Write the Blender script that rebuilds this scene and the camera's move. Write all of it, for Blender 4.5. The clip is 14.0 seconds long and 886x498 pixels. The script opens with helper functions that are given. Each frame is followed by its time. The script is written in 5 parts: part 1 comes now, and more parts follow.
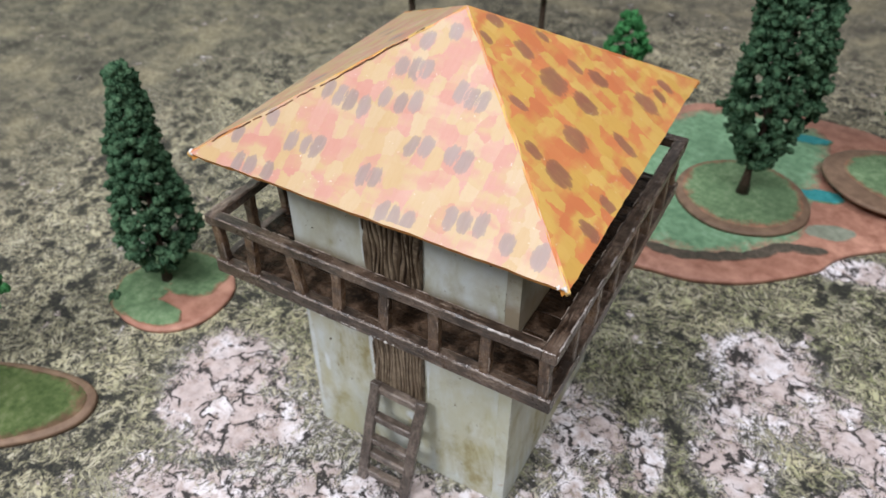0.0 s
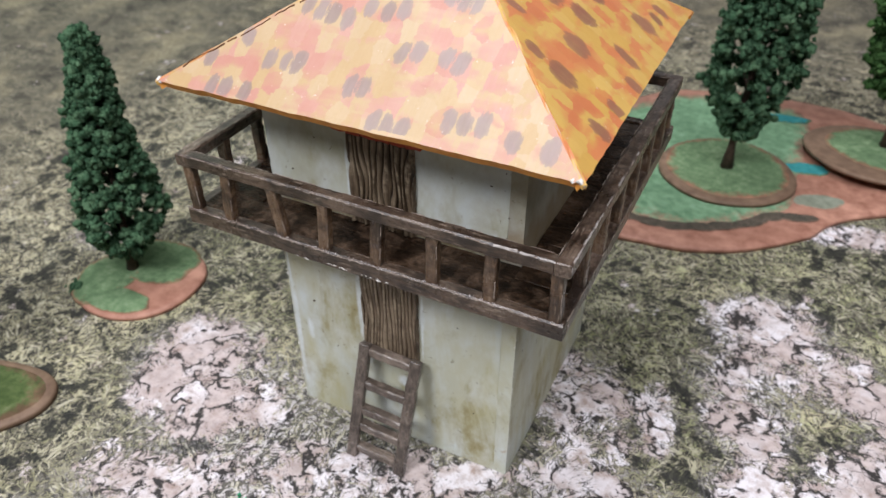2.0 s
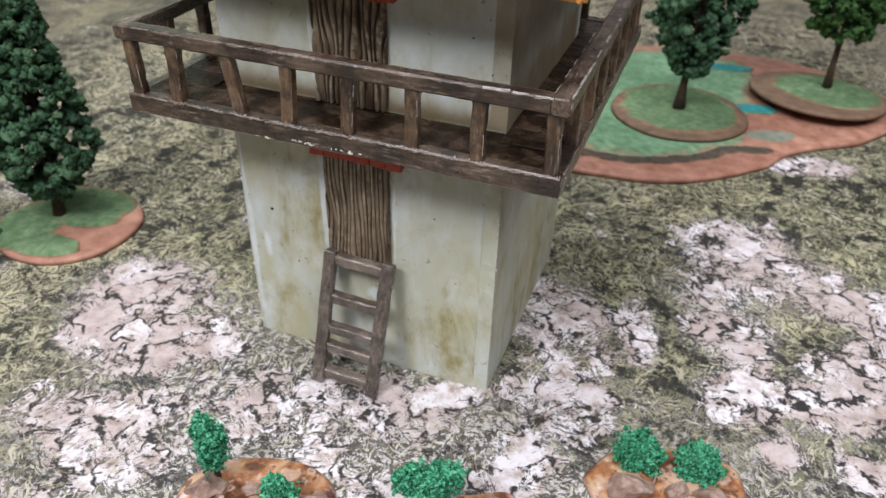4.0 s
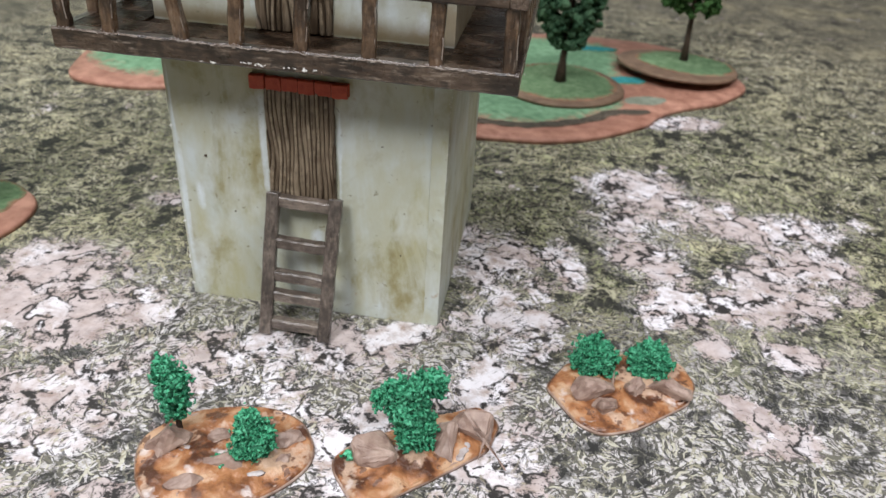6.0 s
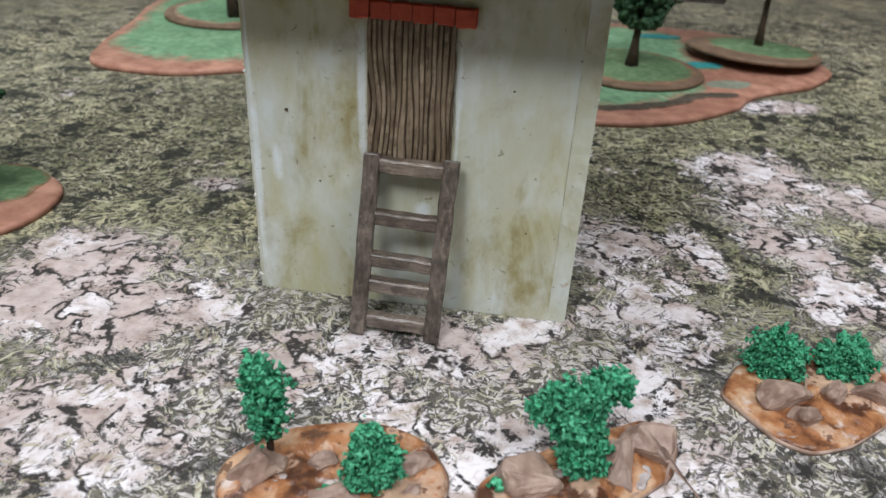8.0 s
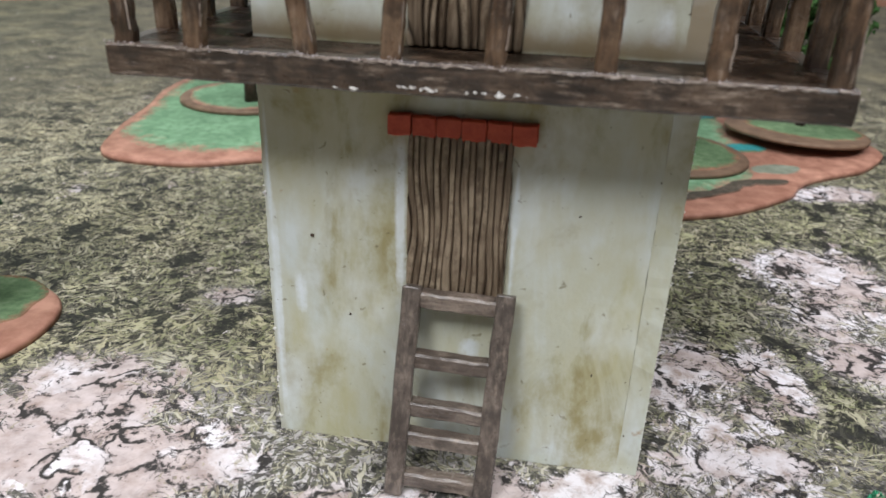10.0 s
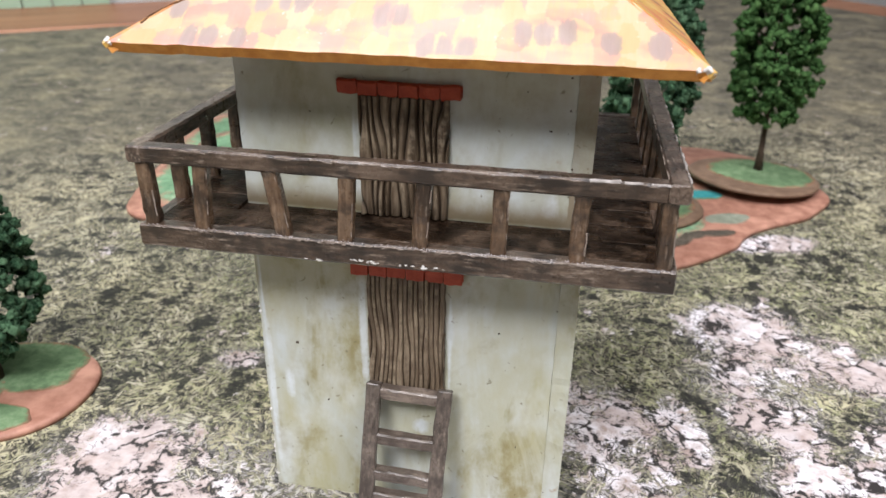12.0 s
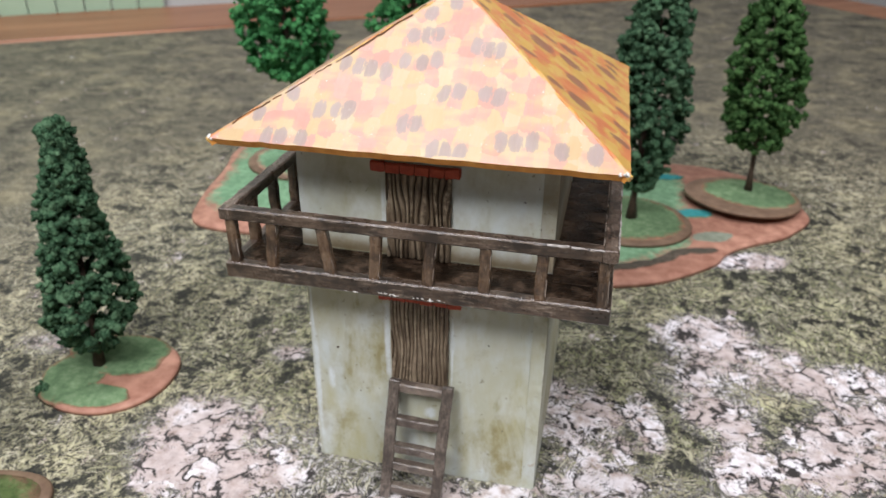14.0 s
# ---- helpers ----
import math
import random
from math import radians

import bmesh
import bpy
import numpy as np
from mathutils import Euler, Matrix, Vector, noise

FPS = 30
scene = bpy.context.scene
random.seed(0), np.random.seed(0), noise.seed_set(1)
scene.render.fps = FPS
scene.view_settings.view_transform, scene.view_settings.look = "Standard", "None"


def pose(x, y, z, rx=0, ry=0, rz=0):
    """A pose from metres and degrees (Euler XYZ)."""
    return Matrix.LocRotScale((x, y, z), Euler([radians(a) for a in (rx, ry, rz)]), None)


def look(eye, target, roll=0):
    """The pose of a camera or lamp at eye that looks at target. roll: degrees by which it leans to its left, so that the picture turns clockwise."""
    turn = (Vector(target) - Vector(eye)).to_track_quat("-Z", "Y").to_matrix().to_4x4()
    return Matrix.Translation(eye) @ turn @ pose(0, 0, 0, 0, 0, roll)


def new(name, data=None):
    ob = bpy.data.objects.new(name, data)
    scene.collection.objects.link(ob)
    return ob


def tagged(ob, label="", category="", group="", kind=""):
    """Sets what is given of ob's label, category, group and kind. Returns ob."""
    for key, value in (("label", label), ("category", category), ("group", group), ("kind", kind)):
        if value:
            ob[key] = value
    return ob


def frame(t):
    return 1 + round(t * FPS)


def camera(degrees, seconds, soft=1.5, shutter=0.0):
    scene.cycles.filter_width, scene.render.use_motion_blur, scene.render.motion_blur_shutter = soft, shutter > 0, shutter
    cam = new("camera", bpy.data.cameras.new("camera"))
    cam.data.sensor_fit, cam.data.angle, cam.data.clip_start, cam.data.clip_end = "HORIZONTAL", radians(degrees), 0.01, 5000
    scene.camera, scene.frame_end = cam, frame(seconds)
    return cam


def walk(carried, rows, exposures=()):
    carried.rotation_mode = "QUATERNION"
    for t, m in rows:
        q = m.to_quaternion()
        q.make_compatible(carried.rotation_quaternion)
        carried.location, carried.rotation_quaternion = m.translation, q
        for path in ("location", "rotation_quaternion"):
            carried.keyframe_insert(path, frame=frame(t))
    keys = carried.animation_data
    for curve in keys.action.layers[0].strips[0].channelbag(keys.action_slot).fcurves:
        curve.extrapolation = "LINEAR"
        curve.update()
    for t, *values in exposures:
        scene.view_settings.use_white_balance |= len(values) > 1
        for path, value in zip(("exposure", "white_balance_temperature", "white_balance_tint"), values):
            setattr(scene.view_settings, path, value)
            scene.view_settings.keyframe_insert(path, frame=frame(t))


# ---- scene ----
cam = camera(61.3, 14.0)
PATH = [
    (0, (0.09367, -0.13694, 0.24122), (-0.05873, 0.12889, -0.01589), 0.02),
    (0.5, (0.09221, -0.13847, 0.23225), (-0.05893, 0.13667, -0.01565), 0.22),
    (1, (0.09210, -0.14235, 0.22058), (-0.05756, 0.14129, -0.01848), -0.22),
    (1.5, (0.09127, -0.14714, 0.21341), (-0.05258, 0.14005, -0.02498), 0.61),
    (2, (0.08996, -0.14646, 0.20672), (-0.05399, 0.14071, -0.03164), -0.04),
    (2.5, (0.08983, -0.14625, 0.19872), (-0.05014, 0.14290, -0.03960), -0.45),
    (2.7, (0.08895, -0.14703, 0.19377), (-0.04596, 0.14537, -0.04351), -0.09),
    (4.8, (0.07849, -0.16808, 0.16009), (-0.02006, 0.15448, -0.05495), 0.91),
    (5, (0.07739, -0.17071, 0.15996), (-0.01481, 0.15684, -0.05032), 0.64),
    (5.5, (0.07160, -0.17815, 0.15288), (0.00419, 0.15625, -0.05601), 1.93),
    (6, (0.06327, -0.18263, 0.14206), (0.01982, 0.15482, -0.06827), 3.64),
    (6.5, (0.05347, -0.17882, 0.12745), (0.01074, 0.15102, -0.09478), 3.42),
    (7, (0.04613, -0.17429, 0.11885), (-0.00527, 0.15889, -0.09644), 3.07),
    (7.5, (0.03767, -0.16687, 0.11032), (-0.01451, 0.16841, -0.10149), 2.80),
    (8, (0.02750, -0.15755, 0.10747), (-0.01581, 0.18747, -0.09023), 3.08),
    (8.2, (0.02326, -0.15407, 0.10582), (-0.01986, 0.19210, -0.08990), 3.11),
    (10.3, (0.01541, -0.12886, 0.11213), (-0.03892, 0.23150, -0.05276), 2.09),
    (10.5, (0.01850, -0.13132, 0.11816), (-0.03702, 0.22940, -0.04553), 2.64),
    (11, (0.02256, -0.13658, 0.13024), (-0.03934, 0.22205, -0.03577), 1.73),
    (11.5, (0.02772, -0.14423, 0.14073), (-0.03479, 0.21179, -0.03056), 1.50),
    (12, (0.03413, -0.15299, 0.15536), (-0.02754, 0.20094, -0.02052), 0.85),
    (12.5, (0.03834, -0.16288, 0.17017), (-0.02571, 0.18731, -0.01223), 0.57),
    (13, (0.04070, -0.17180, 0.17967), (-0.02986, 0.17588, -0.00510), 0.52),
    (13.5, (0.04562, -0.18692, 0.18965), (-0.03152, 0.15979, 0.00568), 0.08),
    (14, (0.05075, -0.19624, 0.19578), (-0.02806, 0.14970, 0.01107), 0.67),
]
# seconds, stops, white balance
EXPOSURE = [(0.0, -0.15, 6450, 11), (2.7, -0.13, 6480, 12), (5.0, -0.03, 6500, 10), (5.6, -0.05, 6500, 9), (6.5, -0.18, 6480, 7.5), (7.2, -0.28, 6480, 7), (8.2, -0.30, 6480, 7), (10.5, 0.06, 6500, 9.5), (11.5, 0.25, 6550, 11), (12.0, 0.27, 6580, 12), (12.5, 0.10, 6580, 12), (14.0, -0.02, 6550, 11)]
walk(cam, [(t, look(eye, target, roll)) for t, eye, target, roll in PATH], EXPOSURE)

# the phone's small lens: what lies far behind the tower is soft
cam.data.dof.use_dof, cam.data.dof.focus_distance, cam.data.dof.aperture_fstop = True, 0.18, 27.0

# ---- light: ceiling panels of the room, daylight-white ----
world = bpy.data.worlds.new("world")
world.use_nodes = True
world.node_tree.nodes["Background"].inputs[0].default_value = (0.75, 0.80, 0.85, 1)
world.node_tree.nodes["Background"].inputs[1].default_value = 0.02
scene.world = world
TABLE_TURN = 37.0  # the table stands turned against the tower
CEILING = 1.65


def ceiling_lamp(x, y, sx, sy, watts, colour):
    data = bpy.data.lights.new("ceiling_panel_light", "AREA")
    data.shape, data.size, data.size_y, data.energy, data.color = "RECTANGLE", sx, sy, watts, colour
    ob = new("ceiling_panel_light", data)
    ob.matrix_world = pose(x, y, CEILING - 0.03, 0, 0, TABLE_TURN)
    return ob


ceiling_lamp(-0.44, -1.34, 0.80, 0.48, 45.5, (0.968, 0.963, 1.0))
ceiling_lamp(-0.40, 0.06, 0.9, 0.40, 14.0, (0.968, 0.963, 1.0))
ceiling_lamp(0.80, -0.75, 1.1, 0.5, 30.5, (0.968, 0.963, 1.0))


# ---- node helpers ----
class Nodes:
    """Short names for building one material's node tree."""

    def __init__(self, name, rough=0.6, spec=0.4):
        self.m = bpy.data.materials.new(name)
        self.m.use_nodes = True
        self.t = self.m.node_tree
        self.b = self.t.nodes["Principled BSDF"]
        self.b.inputs["Roughness"].default_value = rough
        self.b.inputs["Specular IOR Level"].default_value = spec
        self.co = self.t.nodes.new("ShaderNodeTexCoord").outputs["Object"]

    def put(self, socket, value):
        if isinstance(value, bpy.types.NodeSocket):
            self.t.links.new(value, socket)
        else:
            socket.default_value = value

    def node(self, kind, **inputs):
        n = self.t.nodes.new(kind)
        for key, value in inputs.items():
            self.put(n.inputs[key.replace("_", " ")], value)
        return n

    def scaled(self, sx, sy, sz, vec=None, rot=(0, 0, 0)):
        n = self.node("ShaderNodeMapping", Vector=vec or self.co)
        n.inputs["Scale"].default_value = (sx, sy, sz)
        n.inputs["Rotation"].default_value = rot
        return n.outputs[0]

    def noise(self, scale, detail=4.0, rough=0.55, vec=None, distort=0.0):
        return self.node("ShaderNodeTexNoise", Vector=vec or self.co, Scale=scale, Detail=detail, Roughness=rough, Distortion=distort).outputs[0]

    def noise_col(self, scale, detail=2.0, vec=None):
        return self.node("ShaderNodeTexNoise", Vector=vec or self.co, Scale=scale, Detail=detail).outputs[1]

    def cells(self, scale, vec=None, feature="F1", out="Distance", randomness=1.0):
        n = self.node("ShaderNodeTexVoronoi", Vector=vec or self.co, Scale=scale, Randomness=randomness)
        n.feature = feature
        return n.outputs[out]

    def ramp(self, fac, *stops):
        n = self.node("ShaderNodeValToRGB", Fac=fac)
        e = n.color_ramp.elements
        while len(e) < len(stops):
            e.new(0.5)
        for k, (at, col) in zip(e, stops):
            k.position = at
            k.color = (*col, 1) if isinstance(col, tuple) else (col, col, col, 1)
        return n.outputs[0]

    def mix(self, fac, a, b, blend="MIX"):
        n = self.t.nodes.new("ShaderNodeMix")
        n.data_type, n.blend_type = "RGBA", blend
        for socket, value in ((n.inputs[0], fac), (n.inputs[6], a), (n.inputs[7], b)):
            self.put(socket, (*value, 1) if isinstance(value, tuple) else value)
        return n.outputs[2]

    def math(self, op, a, b=0.0, c=0.0):
        n = self.t.nodes.new("ShaderNodeMath")
        n.operation = op
        for socket, value in zip(n.inputs, (a, b, c)):
            self.put(socket, value)
        return n.outputs[0]

    def add(self, a, b):
        n = self.t.nodes.new("ShaderNodeVectorMath")
        n.operation = "ADD"
        self.put(n.inputs[0], a), self.put(n.inputs[1], b)
        return n.outputs[0]

    def times(self, a, k):
        n = self.t.nodes.new("ShaderNodeVectorMath")
        n.operation = "SCALE"
        self.put(n.inputs[0], a), self.put(n.inputs["Scale"], k)
        return n.outputs[0]

    def random(self):
        return self.node("ShaderNodeObjectInfo").outputs["Random"]

    def island(self):
        return self.node("ShaderNodeNewGeometry").outputs["Random Per Island"]

    def attr(self, name):
        n = self.node("ShaderNodeAttribute")
        n.attribute_name = name
        return n.outputs["Fac"]

    def done(self, colour, rough=None, height=None, depth=0.0002, strength=0.6):
        self.put(self.b.inputs["Base Color"], (*colour, 1) if isinstance(colour, tuple) else colour)
        if rough is not None:
            self.put(self.b.inputs["Roughness"], rough)
        if height is not None:
            bump = self.node("ShaderNodeBump", Height=height, Strength=strength, Distance=depth)
            self.put(self.b.inputs["Normal"], bump.outputs[0])
        return self.m


# ---- materials ----
def mat_plaster():
    """Pale grey-green paint over board, washed unevenly with thin olive and ochre that ran down, flecked with dirt;
    bluish white shows where 'cover' is large; grime and painted upper-storey shade share one brown attribute.
    """
    n = Nodes("painted_plaster", 0.5, 0.35)
    big = n.noise(34, 4, 0.6, n.scaled(1, 1, 0.50), 0.5)
    drip = n.noise(110, 4, 0.6, n.scaled(1, 1, 0.16), 0.4)
    fine = n.noise(230, 4, 0.65, n.scaled(1, 1, 0.6))
    base = n.ramp(n.noise(40, 4, 0.6, n.scaled(1, 1, 0.6)), (0.32, (0.48, 0.525, 0.485)), (0.50, (0.545, 0.595, 0.575)), (0.68, (0.60, 0.655, 0.665)))
    wash = n.math("ADD", n.math("ADD", n.math("MULTIPLY", big, 0.58), n.math("MULTIPLY", drip, 0.27)), n.math("MULTIPLY", fine, 0.15))
    storey = n.ramp(n.node("ShaderNodeSeparateXYZ", Vector=n.co).outputs[2], (0.086, 1.0), (0.089, 0.55))
    stain = n.math("MULTIPLY", n.ramp(wash, (0.40, 0.0), (0.49, 0.55), (0.58, 1.0)), storey)
    col = n.mix(n.math("MULTIPLY", stain, 0.88), base, (0.43, 0.41, 0.235))
    blot = n.math("MULTIPLY", n.ramp(n.noise(62, 5, 0.62, n.scaled(1, 1, 0.5), 0.6), (0.49, 0.0), (0.64, 0.9)), n.ramp(fine, (0.36, 0.3), (0.58, 1.0)))
    col = n.mix(n.math("MULTIPLY", blot, storey), col, (0.28, 0.245, 0.11))
    pale = n.ramp(n.noise(60, 4, 0.6, n.add(n.scaled(1, 1, 0.6), (0.3, 0.1, 0.7))), (0.52, 0.0), (0.68, 1.0))
    col = n.mix(n.math("MULTIPLY", pale, 0.55), col, (0.66, 0.72, 0.74))
    bare = n.node("ShaderNodeMath", Value=n.attr("cover"))
    bare.operation = "MAXIMUM"
    bare.inputs[1].default_value = -1.0
    seen = n.math("ADD", bare.outputs[0], n.math("SUBTRACT", n.math("ADD", n.math("MULTIPLY", n.noise(130, 5, 0.65, n.scaled(1, 1, 0.35)), 1.5), n.math("MULTIPLY", n.noise(900, 3, 0.6), 0.3)), 1.25))
    col = n.mix(n.ramp(seen, (0.20, 0.0), (0.60, 0.9)), col, n.ramp(n.noise(160, 4, 0.6), (0.34, (0.56, 0.61, 0.60)), (0.62, (0.68, 0.74, 0.77))))
    grime_shade = n.math("ADD", n.math("MULTIPLY", n.attr("grime_shade"), 0.85), n.math("MULTIPLY", n.math("SUBTRACT", n.noise(90, 5, 0.65), 0.5), 0.9))
    col = n.mix(n.ramp(grime_shade, (0.12, 0.0), (0.75, 0.85)), col, (0.235, 0.175, 0.098))
    rust = n.ramp(n.noise(150, 4, 0.6, n.add(n.co, (0.31, 0.2, 0.4))), (0.68, 0.0), (0.76, 0.75))
    col = n.mix(rust, col, (0.34, 0.20, 0.07))
    spots = n.ramp(n.noise(420, 4, 0.6, None, 0.6), (0.66, 0.0), (0.70, 1.0))
    specks = n.ramp(n.noise(900, 3, 0.6), (0.70, 0.0), (0.74, 0.8))
    col = n.mix(n.math("MULTIPLY", n.math("MAXIMUM", spots, specks), 0.6), col, (0.15, 0.125, 0.065))
    h = n.mix(0.35, n.noise(160, 4), n.noise(900, 3))
    return n.done(col, n.ramp(n.noise(120), (0.3, 0.38), (0.7, 0.62)), h, 0.00035, 0.45)


def mat_timber(name, dark, mid, light, axis, chalk=1.0, coat=0.45, spec=0.5, dust=0.0):
    n = Nodes(name, 0.45, spec)
    n.b.inputs["Coat Weight"].default_value, n.b.inputs["Coat Roughness"].default_value = coat, 0.38
    s = [1.0, 1.0, 1.0]
    s[axis] = 0.16
    shift = n.times(n.node("ShaderNodeCombineXYZ", X=n.random(), Y=n.random(), Z=n.random()).outputs[0], 3.1)
    vec = n.add(n.scaled(*s), shift)
    grain = n.noise(1100, 5, 0.6, vec, 0.2)
    blot = n.noise(190, 5, 0.62, n.add(n.co, shift))
    tone = n.noise(60, 3, 0.5, n.add(n.co, shift))
    col = n.ramp(n.math("ADD", n.math("MULTIPLY", grain, 0.45), n.math("MULTIPLY", tone, 0.55)), (0.40, dark), (0.50, mid), (0.62, light))
    col = n.mix(n.ramp(blot, (0.50, 0.0), (0.61, 0.8)), col, dark)
    dry = n.math("MULTIPLY", n.ramp(n.noise(1200, 5, 0.7, vec), (0.53, 0.0), (0.66, 0.9)), n.ramp(n.noise(170, 4, 0.6, n.add(n.co, shift)), (0.46, 0.0), (0.60, 1.0)))
    col = n.mix(n.math("MULTIPLY", dry, chalk * 0.6), col, (0.33, 0.265, 0.21))
    if dust:
        smudge = n.math("MULTIPLY", n.ramp(n.noise(130, 5, 0.68, n.add(n.co, shift), 0.5), (0.47, 0.0), (0.60, dust)), n.ramp(n.noise(900, 4, 0.7), (0.36, 0.35), (0.58, 1.0)))
        col = n.mix(smudge, col, (0.150, 0.100, 0.068))
    return n.done(col, n.ramp(blot, (0.3, 0.20), (0.7, 0.40)), n.mix(0.5, grain, n.noise(420, 5, 0.7)), 0.0006, 0.9)


def mat_worn_edge():
    n = Nodes("chipped_white_paint", 0.7, 0.2)
    return n.done(n.ramp(n.noise(700), (0.3, (0.55, 0.53, 0.50)), (0.6, (0.78, 0.77, 0.75))))


def mat_bark():
    n = Nodes("carved_bark_door", 0.5, 0.45)
    vec = n.scaled(1, 1, 0.10)
    g = n.noise(600, 4, 0.6, vec, 0.4)
    col = n.ramp(n.math("ADD", n.math("MULTIPLY", g, 0.6), n.math("MULTIPLY", n.noise(70, 3), 0.4)), (0.40, (0.060, 0.040, 0.024)), (0.50, (0.135, 0.098, 0.064)), (0.62, (0.25, 0.195, 0.135)))
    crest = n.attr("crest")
    # dark wash in the grooves, which also paints in their shade
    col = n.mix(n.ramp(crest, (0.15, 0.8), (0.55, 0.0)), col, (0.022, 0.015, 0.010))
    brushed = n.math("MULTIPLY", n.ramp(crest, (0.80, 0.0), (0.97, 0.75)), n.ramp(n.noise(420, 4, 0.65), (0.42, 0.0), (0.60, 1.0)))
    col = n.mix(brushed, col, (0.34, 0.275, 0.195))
    return n.done(col, n.ramp(n.noise(300), (0.3, 0.35), (0.7, 0.6)), n.mix(0.5, g, n.noise(500, 4, 0.7)), 0.0004, 0.8)


def mat_roof(name, warm, yellows, reds, dab=None):
    """Rows of brushed dabs: yellow with softer orange dabs in uneven rows; dab: two tones of one more brush dab over them, ragged where 'cover' is small."""
    n = Nodes(name, 0.36, 0.6)
    streak = n.noise(1000, 3, 0.6, n.scaled(1, 0.14, 1))
    wob = n.add(n.times(n.add(n.noise_col(300, 2), (-0.5, -0.5, -0.5)), 0.0012), n.times(n.add(n.noise_col(900, 3), (-0.5, -0.5, -0.5)), 0.0016))
    vec = n.add(n.co, wob)
    pick = n.cells(1.0, n.scaled(1 / 0.0042, 1 / 0.0062, 0.0, vec), "F1", "Color", 0.5)
    key = n.node("ShaderNodeSeparateColor", Color=pick)
    band = n.noise(1.0, 2, 0.5, n.scaled(1 / 0.015, 1 / 0.0064, 0.0, vec))
    patch = n.math("ADD", n.math("ADD", n.math("MULTIPLY", band, 0.78), n.math("MULTIPLY", key.outputs[0], 0.32)), n.math("MULTIPLY", streak, 0.16))
    yellow = n.mix(key.outputs[1], n.mix(streak, yellows[0], yellows[1]), n.mix(streak, yellows[1], yellows[2]))
    red = n.mix(key.outputs[2], n.mix(streak, reds[0], reds[1]), n.mix(streak, reds[1], reds[2]))
    col = n.mix(n.ramp(patch, (0.610 - warm, 0.0), (0.69 - warm, 0.60), (0.78 - warm, 1.0)), yellow, red)
    if dab:
        tone = n.mix(n.ramp(n.island(), (0.0, 0.0), (1.0, 0.7)), n.mix(streak, *dab), dab[1])
        ragged = n.math("ADD", n.math("MULTIPLY", n.noise(1400, 3, 0.6, n.scaled(1, 0.18, 1)), 1.5), n.math("MULTIPLY", n.noise(420, 3, 0.6), 1.2))
        seen = n.math("ADD", n.attr("cover"), n.math("SUBTRACT", ragged, 1.38))
        col = n.mix(n.ramp(seen, (0.10, 0.0), (0.30, 0.70), (0.95, 0.92)), col, tone)
    worn = n.math("MULTIPLY", n.ramp(n.noise(750, 4, 0.65), (0.645, 0.0), (0.70, 1.0)), n.ramp(n.noise(70, 2), (0.48, 0.0), (0.60, 0.85)))
    col = n.mix(worn, col, (0.76, 0.69, 0.58))
    h = n.mix(0.4, streak, n.noise(300, 3))
    n.b.inputs["Coat Weight"].default_value, n.b.inputs["Coat Roughness"].default_value = 0.55, 0.42
    return n.done(col, n.ramp(n.noise(220, 3), (0.3, 0.38), (0.7, 0.54)), h, 0.00022, 0.45)


def mat_simple(name, a, b, scale, rough=0.6, depth=0.0002, detail=4, spec=0.4):
    n = Nodes(name, rough, spec)
    f = n.noise(scale, detail, 0.6)
    col = n.ramp(f, (0.32, a), (0.68, b))
    col = n.mix(n.ramp(n.noise(scale * 0.13, 2), (0.4, 0.0), (0.7, 0.45)), col, a)
    return n.done(col, None, n.mix(0.5, f, n.noise(scale * 3, 3)), depth)


def mat_foliage(name, deep, mid, tip):
    n = Nodes(name, 0.85, 0.15)
    r = n.island()
    col = n.ramp(r, (0.0, deep), (0.5, mid), (1.0, tip))
    fleck = n.noise(1300, 3, 0.6)
    col = n.mix(n.ramp(fleck, (0.42, 0.0), (0.66, 0.85)), col, tip)
    col = n.mix(n.ramp(fleck, (0.28, 0.8), (0.44, 0.0)), col, deep)
    return n.done(col, None, n.noise(1500, 3, 0.65), 0.0006, 1.0)


def mat_flock(name, a, b, c, earth):
    """Flock that thins out over painted earth towards the edge of its patch, where 'rim' is small."""
    n = Nodes(name, 0.9, 0.1)
    col = n.ramp(n.noise(260, 4, 0.65), (0.3, a), (0.52, b), (0.72, c))
    col = n.mix(n.ramp(n.noise(45, 4, 0.6), (0.42, 0.0), (0.62, 0.55)), col, a)
    thick = n.math("ADD", n.attr("rim"), n.math("ADD", n.math("MULTIPLY", n.noise(120, 5, 0.65), 0.45), n.math("MULTIPLY", n.noise(700, 3, 0.6), 0.25)))
    ground = n.ramp(n.noise(130, 4, 0.6), (0.34, tuple(0.55 * k for k in earth)), (0.66, earth))
    col = n.mix(n.ramp(thick, (0.34, 0.0), (0.47, 1.0)), ground, col)
    return n.done(col, None, n.noise(1600, 4, 0.7), 0.0006, 0.9)


